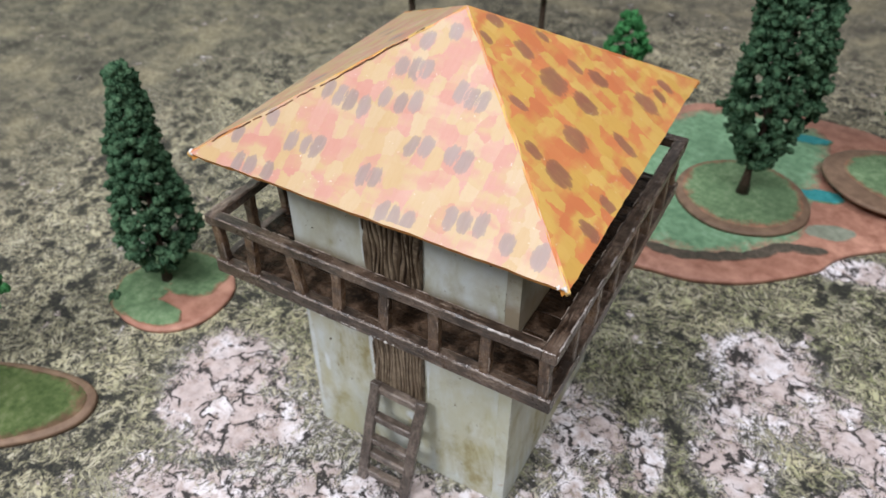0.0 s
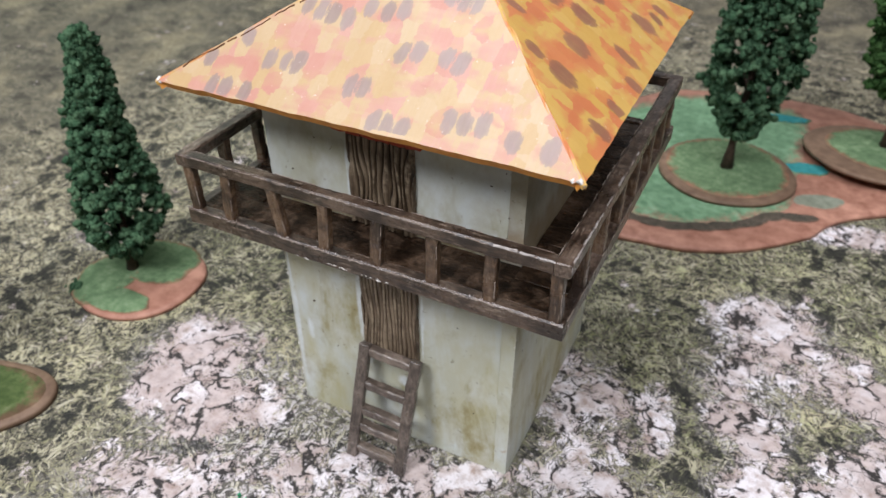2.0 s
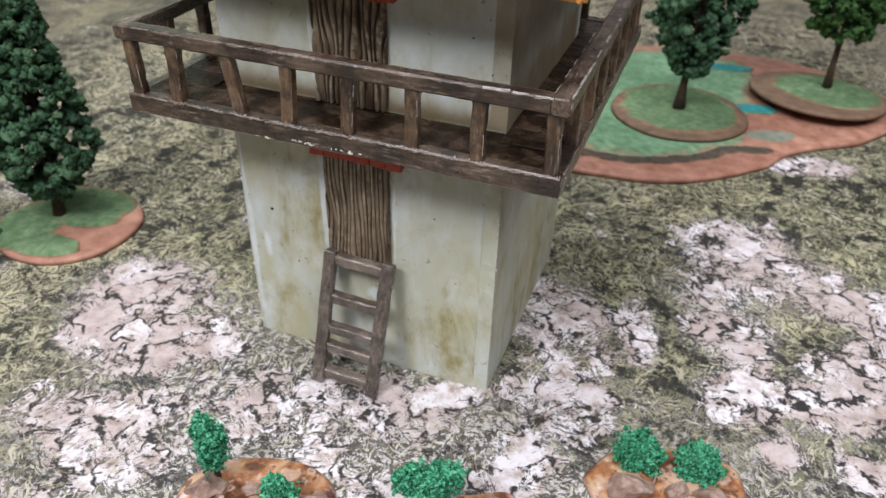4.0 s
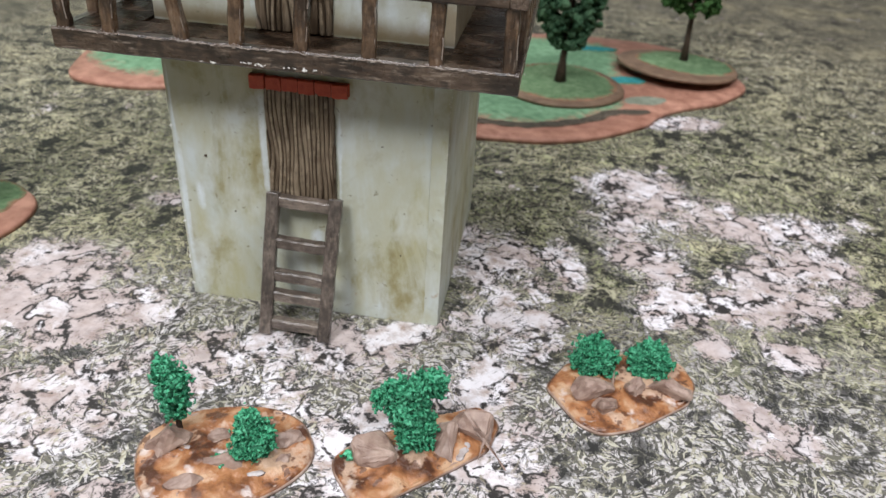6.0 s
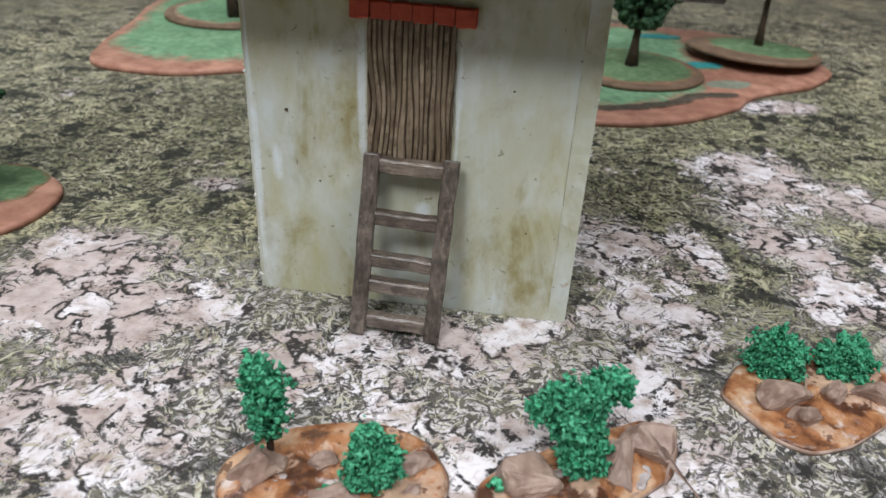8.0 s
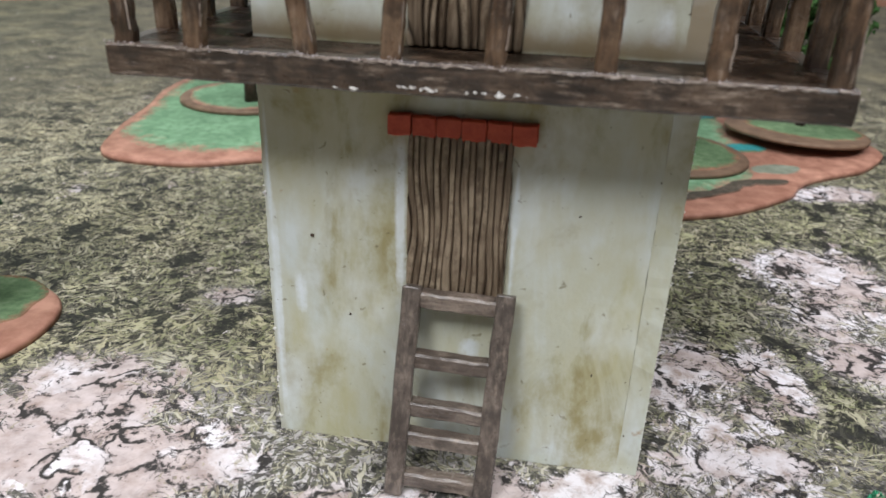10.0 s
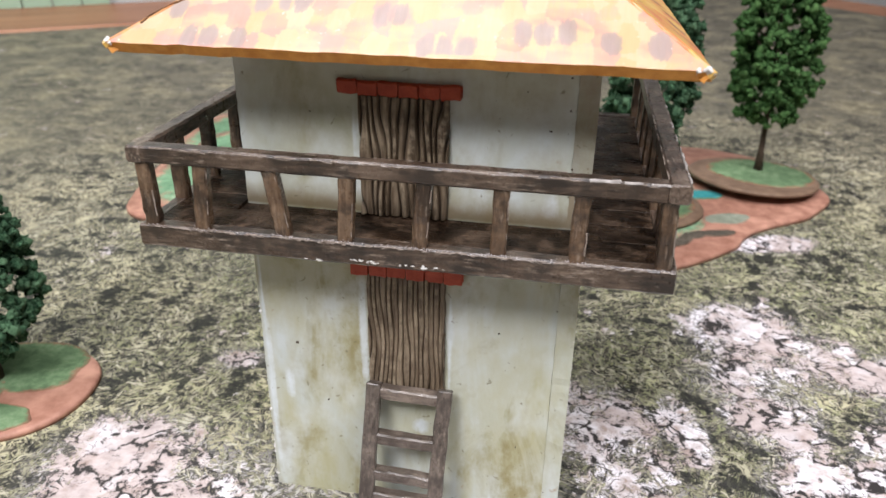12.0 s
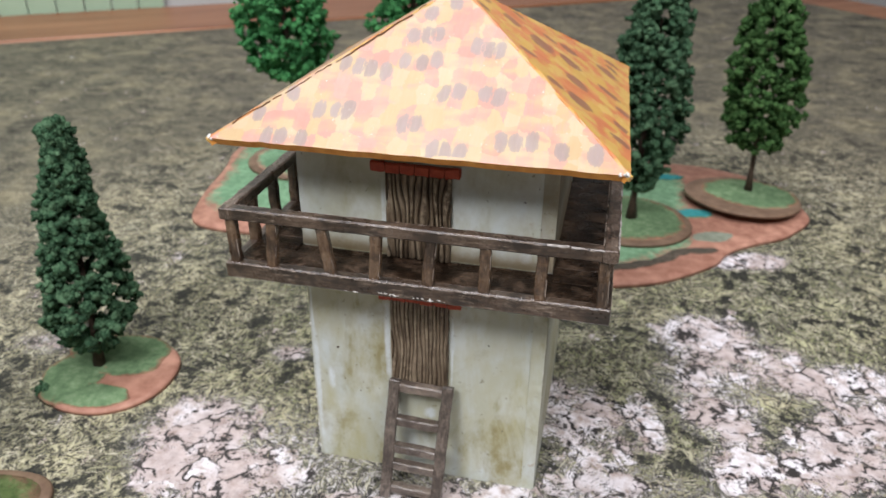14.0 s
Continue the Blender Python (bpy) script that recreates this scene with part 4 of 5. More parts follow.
r = random.Random(21)
for i, (x, l) in enumerate(zip(BALUSTERS, LEAN)):
    baluster(x, Y0B + 0.0018, l, 0.0, 60 + i)
    baluster(x, Y1B - 0.0018, r.uniform(-0.0006, 0.0006), 0.0, 80 + i)
for i in range(6):
    y = Y0B + 0.0170 + i * 0.0158
    baluster(-X1 + 0.0018, y, 0.0, r.uniform(-0.0006, 0.0006), 100 + i)
    baluster(X1 - 0.0018, y, 0.0, r.uniform(-0.0006, 0.0006), 120 + i)


# white worn paint along the balcony edges
def worn(name, spots, seed, material, size):
    """Thin flakes on upright faces that look to the front: x, y, z, spread along x, spread in z, count, stretch."""
    r = random.Random(seed)
    pieces = []
    for x, y, z, sx, sz, count, stretch in spots:
        for _ in range(count):
            n = r.randint(6, 9)
            px, pz, rad = x + r.uniform(-sx, sx), z + r.uniform(-sz, sz), size * r.uniform(0.3, 1.0)
            ring = [(px + rad * stretch * r.uniform(0.15, 1.1) * math.cos(6.283 * i / n), y, pz + rad * r.uniform(0.15, 1.1) * math.sin(6.283 * i / n)) for i in range(n)]
            pieces.append((ring + [(px, y - 0.00008, pz)], [(i, (i + 1) % n, n) for i in range(n)]))
    return mesh_of(name, *merged(pieces), material)


FY = Y0B - 0.00022
tagged(part("worn_paint", worn("worn_paint", [(-0.006, FY, DECK_Z - 0.0040, 0.003, 0.0003, 12, 1.6), (0.003, FY, DECK_Z - 0.0041, 0.0015, 0.0002, 5, 1.6), (0.0085, FY, DECK_Z - 0.0040, 0.0024, 0.0003, 10, 1.5),
    (-0.018, FY, DECK_Z - 0.0044, 0.003, 0.0002, 3, 2.0)], 5, CHIPPED, 0.00045), tower, "white chips of worn paint"), kind="stuff")
tagged(part("worn_edge", worn("worn_edge", [(0.0, FY, DECK_Z - 0.0003, 0.053, 0.00022, 150, 4.0), (0.004, FY, DECK_Z - 0.0002, 0.010, 0.0003, 14, 4.0), (0.0, FY, RAIL_Z + 0.0014, 0.052, 0.0002, 30, 7.0)],
    6, WORN, 0.00028), tower, "greyish worn timber edges"), kind="stuff")


# pale rubbed corners of the sticks; gloss highlights are drawn in with them
def rubbed(edges, seed, size):
    """Short thin pale streaks along edges (p, q, share covered)."""
    r = random.Random(seed)
    pieces = []
    for p, q, share in edges:
        p, q = Vector(p), Vector(q)
        length = (q - p).length
        at = r.uniform(0, 0.003)
        while at < length - 0.0015:
            run = min(r.uniform(0.0010, 0.0060), length - at - 0.0005)
            thick = size * r.uniform(0.5, 1.2)
            pieces.append(between(p.lerp(q, at / length), p.lerp(q, (at + run) / length), thick, thick, r.randint(0, 9999), 3, size * 0.22))
            at += run + r.uniform(0.0005, 0.0040) * (1.2 - share) / 0.4
    return merged(pieces)


RT = RAIL_Z + 0.0019
EDGES = [((-X1 + 0.004, Y0B - 0.00005, RT - 0.0003), (X1 - 0.004, Y0B - 0.00005, RT - 0.0003), 0.5), ((-X1 + 0.004, Y0B + 0.0032, RT - 0.0002), (X1 - 0.004, Y0B + 0.0032, RT - 0.0002), 0.8),
    ((X1 + 0.0001, Y0B, RT), (X1 + 0.0001, Y1B - 0.004, RT), 0.7), ((X1 - 0.0039, Y0B + 0.003, RT), (X1 - 0.0039, Y1B - 0.004, RT), 0.6),
    ((-X1, Y0B, RT - 0.0003), (-X1, Y1B - 0.004, RT - 0.0003), 0.4), ((-X1 + 0.0031, Y0B + 0.003, RT - 0.0003), (-X1 + 0.0031, Y1B - 0.004, RT - 0.0003), 0.5),
    ((-X1 + 0.001, Y0B, DECK_Z - 0.0002), (X1 - 0.001, Y0B, DECK_Z - 0.0002), 0.7), ((X1, Y0B, DECK_Z - 0.0002), (X1, Y1B, DECK_Z - 0.0002), 0.5)]
for x, l in zip(BALUSTERS, LEAN):
    EDGES.append(((x + 0.00155, Y0B + 0.0005, low + 0.001), (x + l + 0.00155, Y0B + 0.0005, high - 0.001), 0.35))
tagged(part("rubbed_edge", mesh_of("rubbed_edge", *rubbed(EDGES, 17, 0.00026), WORN), tower, "pale rubbed timber corners with drawn-in gloss"), kind="stuff")

# the outer corner of the rail has lost its stain
CHIPS = [((X1 + 0.0001, Y0B, RT - 0.0036), (X1 + 0.0001, Y0B, RT), 1.1), ((X1 + 0.0001, Y0B + 0.0005, RT), (X1 + 0.0001, Y0B + 0.024, RT), 1.1), ((X1, Y0B + 0.026, RT), (X1, Y0B + 0.060, RT), 0.5),
    ((X1 - 0.020, Y0B - 0.0001, RT - 0.0001), (X1, Y0B - 0.0001, RT - 0.0001), 0.9)]
tagged(part("chipped_edge", mesh_of("chipped_edge", *rubbed(CHIPS, 19, 0.00044), WORN_PALE), tower, "whitish bare corner of the rail"), kind="stuff")

# whitish glue squeezed out at the feet of the posts
r = random.Random(23)
spots = []
for x in BALUSTERS:
    for _ in range(16):
        spots.append((x + r.gauss(0, 0.0015), Y0B + r.uniform(-0.0001, 0.0010), DECK_Z + abs(r.gauss(0, 0.00018)), r.uniform(0.00005, 0.00014)))
for _ in range(150):
    spots.append((r.uniform(-0.036, 0.040), Y0B + r.uniform(0.0, 0.0008), DECK_Z + r.uniform(-0.0002, 0.0001), r.uniform(0.00006, 0.00016)))
tagged(part("dried_glue", clumps("dried_glue", spots, GLUE, CRUMBS, 23), tower, "whitish dried glue at the post feet"), kind="stuff")


# roof: four slopes with painted tiles
def slope_lift(x, y, seed):
    """How far the hand-cut card of a slope stands proud at a spot."""
    return 0.00035 * noise.noise(Vector((x, y, seed * 0.7)) * 55) + 0.00015 * noise.noise(Vector((x, y, seed)) * 170)


def slope_mesh(half, tip, length, seed, material):
    """A triangular slope: x along the eave from -half to half, y up the slope to the tip at (tip, length), z out of it."""
    n = 44
    verts, faces, index = [], [], {}
    for side in (0, 1):
        for j in range(n + 1):
            for i in range(n + 1 - j):
                x, y = -half + 2 * half * i / n + (half + tip) * j / n, length * j / n
                rim = i == 0 or j == 0 or i == n - j
                bump = slope_lift(x, y, seed)
                index[side, i, j] = len(verts)
                wave = 0.00030 * noise.noise(Vector((x, y, seed)) * 300) + 0.00035 * noise.noise(Vector((x, y, seed + 4)) * 90) if j == 0 else 0.0
                verts.append((x + (0.0002 * noise.noise(Vector((x, y, seed)) * 300) if rim else 0), y + wave, (bump * (0.5 if rim else 1)) if side == 0 else -0.0026))
    for j in range(n):
        for i in range(n - j):
            tri = [(i, j), (i + 1, j), (i, j + 1)]
            faces.append(tuple(index[0, p, q] for p, q in tri))
            faces.append(tuple(index[1, p, q] for p, q in tri[::-1]))
            if i < n - j - 1:
                tri = [(i + 1, j), (i + 1, j + 1), (i, j + 1)]
                faces.append(tuple(index[0, p, q] for p, q in tri))
                faces.append(tuple(index[1, p, q] for p, q in tri[::-1]))
    rim = [(i, 0) for i in range(n)] + [(n - j, j) for j in range(n)] + [(0, j) for j in range(n, 0, -1)]
    sides = []
    for p, q in zip(rim, rim[1:] + rim[:1]):
        sides.append(len(faces))
        faces.append((index[0, *q], index[0, *p], index[1, *p], index[1, *q]))
    me = mesh_of("slope", verts, faces, material)
    me.materials.append(ROOF_EDGE)
    for s in sides:
        me.polygons[s].material_index = 1
    return me


roof = new("roof")
roof.parent = tower
tagged(roof, "orange and yellow painted hip roof")


def slope_of(a, b):
    """Pose, half eave, tip and length of the slope over the eave from a to b."""
    mid = (a + b) / 2
    x = (b - a).normalized()
    z = x.cross(APEX - mid).normalized()
    y = z.cross(x)
    m = Matrix((x, y, z)).transposed().to_4x4()
    m.translation = mid
    return m, (b - a).length / 2, (APEX - mid).dot(x), (APEX - mid).dot(y)


def dabs(spots, seed, half, tip, length, paint):
    """Ragged brush dabs: millimetres along the eave and up the slope, and half their width and length where they differ."""
    r = random.Random(seed)
    pieces = []
    wide = 1.2 if paint is DAB_RED else 1.0
    cover = []
    for gx, gy, *size in spots:
        x, y = gx + r.uniform(-0.2, 0.2), max(gy, 2.6) + r.uniform(-0.3, 0.3)
        w, h = (size[0] * 1.65, size[1] * 1.35) if size else (r.uniform(1.95, 2.55) * wide, r.uniform(3.2, 4.1))
        lean, cols, rows = r.uniform(-0.12, 0.12), 12, 12
        grid = []
        for i in range(cols + 1):
            for j in range(rows + 1):
                u, v = 2 * i / cols - 1, 2 * j / rows - 1
                py = v * h * (1 - 0.16 * abs(u) ** 2.5)
                px = u * w * (1 - 0.14 * abs(v) ** 3) + lean * py
                qx, qy = (x + px) / 1000, max(0.0002, (y + py) / 1000)
                left, right = -half + (half + tip) * qy / length + 0.0003, half - (half - tip) * qy / length - 0.0003
                qx = max(left, min(right, qx))
                grid.append((qx, qy, slope_lift(qx, qy, seed) + 0.00003))
                cover.append(max(-0.5, min(1.0, 2.2 * (0.97 - (abs(u) ** 2.8 + abs(v) ** 2.8) ** (1 / 2.8)))))
        k = rows + 1
        pieces.append((grid, [(i * k + j, (i + 1) * k + j, (i + 1) * k + j + 1, i * k + j + 1) for i in range(cols) for j in range(rows)]))
    me = mesh_of("grey_tiles", *merged(pieces), paint)
    me.attributes.new("cover", "FLOAT", "POINT").data.foreach_set("value", cover)
    return me


GREY_FRONT = [(-3.5, 51.1), (3.0, 55.6), (-7.2, 42.3), (-3.0, 42.6), (0.1, 43.2), (-7.5, 32.6), (-2.3, 32.2), (1.7, 33.2), (-25.0, 30.0), (-20.6, 29.2), (-17.0, 28.9), (-12.4, 28.4), (12.4, 39.4),
    (15.6, 38.5), (18.8, 38.6), (6.0, 21.5), (9.8, 22.4), (17.2, 22.4), (20.9, 22.2), (-3.3, 10.2), (0.2, 10.5), (-27.9, 12.9), (-23.2, 13.0), (-19.9, 13.4), (-37.0, 17.6), (-44.9, 9.7), (-40.5, 1.3),
    (-36.6, 1.5), (-30.4, 1.2), (6.2, 1.1), (10.1, 1.5), (13.7, 1.3), (23.8, 7.2), (27.7, 7.2), (31.8, 7.7), (39.8, 5.5), (48.5, 5.6)]
GREY_RIGHT = [(0.1, 57.1, 1.6, 2.4), (-8.1, 55.1, 0.9, 2.1), (-0.1, 46.1, 1.6, 3.0), (11.1, 45.2, 1.0, 2.0), (-1.4, 34.4, 3.3, 3.9), (11.3, 32.4, 1.0, 2.5), (15.3, 25.6, 1.8, 2.9), (-19.3, 37.2, 1.0, 2.6), (1.3, 23.5, 2.2, 3.7), (24.1, 9.8, 2.3, 4.1),
    (32.4, 8.1, 1.3, 2.3), (38.2, 8.1, 1.3, 2.6), (-13.5, 19.9, 2.5, 3.6), (-29.5, 26.3, 1.2, 2.7), (0.2, 8.1, 1.4, 3.9), (-28.9, 17.7, 2.4, 3.9), (-9.0, 2.6, 1.4, 2.8), (-24.5, 3.2, 1.4, 2.7), (-37.1, 3.2, 1.6, 3.1)]
r = random.Random(33)
GREY_REST = [(r.uniform(-1, 1) * 48 * (1 - s / 66) + 4.0 * k, s) for s in (5, 7, 9, 12, 16, 18, 22, 26, 29, 33, 38, 43, 50) for k in range(r.choice((1, 1, 2, 3)))]
for n, (a, b) in enumerate(((FL, FR), (FR, BR), (BR, BL), (BL, FL))):
    m, half, tip, length = slope_of(a, b)
    s = part("slope", slope_mesh(half, tip, length, n + 1, (ROOF_GLARE, ROOF_WARM, ROOF_GLARE, ROOF_GLARE)[n]), roof, "", m)
    spots = (GREY_FRONT, GREY_RIGHT, GREY_REST, GREY_REST[::4])[n]
    tagged(part("grey_tiles", dabs(spots, n + 1, half, tip, length, (DAB, DAB_RED, DAB, DAB)[n]), s, "red-brown painted tiles" if n == 1 else "grey-brown painted tiles"), kind="stuff")
# thin putty along the hips
for n, corner in enumerate((FL, FR, BR, BL)):
    drop = Vector((0, 0, -0.0008))
    part("hip_ridge", mesh_of("hip_ridge", *between(corner + drop, APEX + drop, 0.0011, 0.0013, 140 + n, 24, 0.00014), ROOF_WARM), roof)

# ---- ladder leaning on the front wall ----
ladder = thing("model_ladder", "small grey-brown wooden ladder leaning on the tower wall", "model ladder")
LF, LT = Vector((-0.0010, -0.0152, 0.0)), Vector((0.0001, -0.0032, 0.0420))
SW = 0.0089
for s, dx in ((1, -SW), (2, SW)):
    part("stile", mesh_of("stile", *between((LF.x + dx, LF.y - 0.0004, 0.0006), (LT.x + dx * 1.02, LT.y - 0.0004, LT.z), 0.0037, 0.0024, 150 + s, 9, 0.00012), LADDER_Z), ladder)
for i, h in enumerate((0.09, 0.29, 0.43, 0.66, 0.94)):
    c = LF.lerp(LT, h)
    part("rung", mesh_of("rung", *between((c.x - SW + 0.0003, c.y + 0.0004, c.z), (c.x + SW - 0.0003, c.y + 0.0004, c.z - 0.0004), 0.0030, 0.0034, 160 + i, 7, 0.00012), LADDER_X), ladder)


# ---- bases with flock, and the trees on them ----
def cut_outline(corners, seed, n=84, soft=2):
    """A board outline cut with a knife along the corners, its corners a little rounded."""
    r = random.Random(seed)
    k = len(corners)
    lens = [math.dist(corners[i], corners[(i + 1) % k]) for i in range(k)]
    pts, total = [], sum(lens)
    for i in range(n):
        d, j = total * i / n, 0
        while d > lens[j]:
            d -= lens[j]
            j += 1
        (ax, ay), (bx, by) = corners[j], corners[(j + 1) % k]
        pts.append((ax + (bx - ax) * d / lens[j] + r.uniform(-1, 1) * 0.00008, ay + (by - ay) * d / lens[j] + r.uniform(-1, 1) * 0.00008))
    for _ in range(soft):
        pts = [tuple((pts[i - 1][c] + 2 * pts[i][c] + pts[(i + 1) % n][c]) / 4 for c in (0, 1)) for i in range(n)]
    if sum(pts[i - 1][0] * pts[i][1] - pts[i][0] * pts[i - 1][1] for i in range(n)) < 0:
        pts.reverse()
    return pts


def base(name, label, pts, z0, z1, paint, patches, category="terrain base", group="painted terrain bases", tilt=None):
    """A cut board with painted rim; patches: (outline, flock material, name). 'rim' on a patch grows from its edge inwards, where the flock thins out."""
    ob = thing(name, label, category, tilt, group)
    part("board", mesh_of("board", *slab(pts, z0, z1, 0.00018, len(pts), 0.0, 0.0014), paint, True), ob)
    for n, (p, material, pname) in enumerate(patches):
        rings = 12
        me = mesh_of(pname, *slab(p, z1 - 0.0005, z1 + 0.00016 + 0.00005 * n, 0.00030, n + 3, 0.0003, 0.0008, rings), material, True)
        me.attributes.new("rim", "FLOAT", "POINT").data.foreach_set("value", [0.0] * (2 * len(p)) + [k / rings for k in range(rings) for _ in p] + [1.0])
        part(pname, me, ob)
    return ob


small_base = base("tree_base", "small red-brown tree base with green flock", outline(-0.1420, 0.0232, 0.0262, 0.0272, 10, 0.035, 4), 0.0, 0.0020, EARTH, [
    (outline(-0.1465, 0.0345, 0.0235, 0.0150, 8, 0.08, 5), FLOCK, "flock"), (outline(-0.1560, 0.0155, 0.0135, 0.0170, 20, 0.08, 24), FLOCK, "flock"), (outline(-0.1400, 0.0065, 0.0160, 0.0075, 10, 0.10, 6), FLOCK, "flock")])
base("grass_base", "flat olive grass base with brown rim", outline(-0.1672, -0.0676, 0.0520, 0.0218, 27, 0.02, 8, square=0.92), 0.0, 0.0024, EARTH_DARK, [
    (outline(-0.1676, -0.0674, 0.0495, 0.0198, 27, 0.03, 9), FLOCK_OLIVE, "flock")])
BAND = [(0.034, 0.1640, 5), (0.0455, 0.1640, 3), (0.057, 0.1655, 12), (0.068, 0.1700, 24), (0.078, 0.1755, 34), (0.089, 0.1840, 44), (0.0985, 0.1945, 30), (0.109, 0.1985, 15)]
base("terrain_island", "large red-brown terrain island with pale green flock and turquoise stream", cut_outline([(-0.010, 0.170), (0.010, 0.152), (0.033, 0.1455), (0.047, 0.1478), (0.064, 0.1490), (0.078, 0.1550), (0.087, 0.1592), (0.102, 0.1715), (0.113, 0.1826), (0.1190, 0.1885), (0.1205, 0.1970), (0.131, 0.2100), (0.147, 0.2220), (0.158, 0.2290),
    (0.167, 0.2410), (0.177, 0.2560), (0.1785, 0.2660), (0.175, 0.2800), (0.168, 0.3020), (0.150, 0.3240), (0.122, 0.3360), (0.070, 0.3380), (0.020, 0.3200), (-0.015, 0.2700), (-0.022, 0.2150)], 12, 150, 2), 0.0, 0.0026, EARTH, [
    (cut_outline([(-0.008, 0.190), (0.012, 0.172), (0.034, 0.1630), (0.057, 0.1640), (0.078, 0.1735), (0.090, 0.1830), (0.100, 0.1960), (0.107, 0.2120), (0.105, 0.2340), (0.106, 0.2560), (0.107, 0.3000), (0.100, 0.3220), (0.066, 0.3300), (0.024, 0.3120), (-0.008, 0.2680), (-0.016, 0.2200)], 13, 110, 4), FLOCK_MINT, "flock"),
    (outline(0.1170, 0.2190, 0.0135, 0.0065, 24, 0.10, 27), FLOCK_GREY, "flock")] + [
    (outline(x, y, 0.0098, 0.0036, turn, 0.14, 60 + k), EARTH_SHADE, "dark_earth") for k, (x, y, turn) in enumerate(BAND)] + [
    (outline(0.1080, 0.2500, 0.0115, 0.0062, 8, 0.1, 14), RIVER, "stream"), (outline(0.091, 0.3070, 0.015, 0.005, 10, 0.1, 15), RIVER, "stream")])
base("terrain_island", "red-brown terrain island with pale green flock", cut_outline([(-0.1890, 0.1650), (-0.2010, 0.2060), (-0.2081, 0.2500), (-0.2170, 0.2760), (-0.2217, 0.3400), (-0.1591, 0.3647), (-0.0887, 0.3350), (-0.0732, 0.2480), (-0.0868, 0.1909), (-0.1154, 0.1740), (-0.1412, 0.1593), (-0.1742, 0.1590)], 16, 96, 4), 0.0, 0.0026, EARTH, [
    (cut_outline([(-0.1945, 0.1900), (-0.2040, 0.2450), (-0.2130, 0.2800), (-0.2166, 0.3380), (-0.1585, 0.3569), (-0.0997, 0.3289), (-0.0800, 0.2541), (-0.0920, 0.2010), (-0.1200, 0.1820), (-0.1440, 0.1725), (-0.1700, 0.1735)], 17, 96, 4), FLOCK_MINT, "flock")])
base("tree_base", "round brown tree base with pale green flock on the island", outline(-0.1605, 0.2720, 0.0370, 0.0370, 0, 0.02, 25), 0.0032, 0.0056, EARTH_DARK, [
    (outline(-0.1595, 0.2740, 0.0340, 0.0335, 0, 0.04, 26), FLOCK_MINT, "flock")])
base("tree_base", "round brown tree base with green flock on the island", outline(0.0705, 0.2265, 0.0345, 0.0345, 0, 0.02, 18), 0.0032, 0.0052, EARTH_DARK, [
    (outline(0.0700, 0.2295, 0.0318, 0.0312, 0, 0.03, 19), FLOCK, "flock")])
base("tree_base", "round brown tree base tilted on the island edge", [(x, y) for x, y in outline(0, 0, 0.0355, 0.0355, 0, 0.02, 20)], -0.0010, 0.0010, EARTH_DARK, [
    (outline(0.0050, 0.0055, 0.0290, 0.0285, 0, 0.04, 21), FLOCK, "flock")], tilt=pose(0.1390, 0.2755, 0.0070, -3.5, 1.5, 0))


def cone(h):
    return (0.42 + 4.2 * h if h < 0.14 else 1.0 - 0.05 * (h - 0.14)) * (1.0 - max(0.0, h - 0.12) ** 1.15 * 0.98) + 0.05


def oval(h):
    return max(0.12, (math.sin(math.pi * (0.10 + 0.86 * h ** 0.72)) ** 0.62))


def column(h):
    return max(0.15, min(1.0, 0.42 + 2.6 * h) * (1 - max(0, h - 0.55) ** 2 * 2.2))


tree("model_tree", "dark blue-green conical model tree of foam clumps", -0.1505, 0.0262, 0.002, 0.1050, 0.012, 0.0170, cone, CYPRESS, 41, (-0.002, 0.008), 0.0019, 4000, 0.0018)
tree("model_tree", "dark green columnar model tree on a round base", 0.0700, 0.2290, 0.0052, 0.130, 0.021, 0.0192, column, CYPRESS, 42, (0.002, 0.0), 0.0021, 4400, 0.0022)
tree("model_tree", "mid-green oval model tree on a tilted base", 0.1440, 0.2860, 0.0072, 0.128, 0.030, 0.0218, oval, LEAFY, 43, (-0.006, 0.0), 0.0021, 4100, 0.0018)
tree("model_tree", "bright green bushy model tree on the island", -0.1520, 0.2580, 0.0056, 0.160, 0.064, 0.0265, oval, BRIGHT, 44, (-0.009, -0.002), 0.0026, 3000, 0.0029)
tree("model_tree", "bright green bushy model tree behind the tower", -0.0900, 0.3170, 0.0, 0.150, 0.061, 0.0265, oval, BRIGHT, 45, (0.002, 0.0), 0.0028, 2300, 0.0026)
tree("model_tree", "small bright green conical model bush", -0.0345, 0.3310, 0.0, 0.051, 0.004, 0.0180, cone, BRIGHT, 46, (0.004, -0.010), 0.0024, 500, 0.0014)
tree("model_tree", "bright green bushy model tree on the grass base", -0.1800, -0.0480, 0.0024, 0.084, 0.024, 0.0188, oval, BRIGHT, 47, (0.003, -0.002), 0.0026, 800, 0.0020)


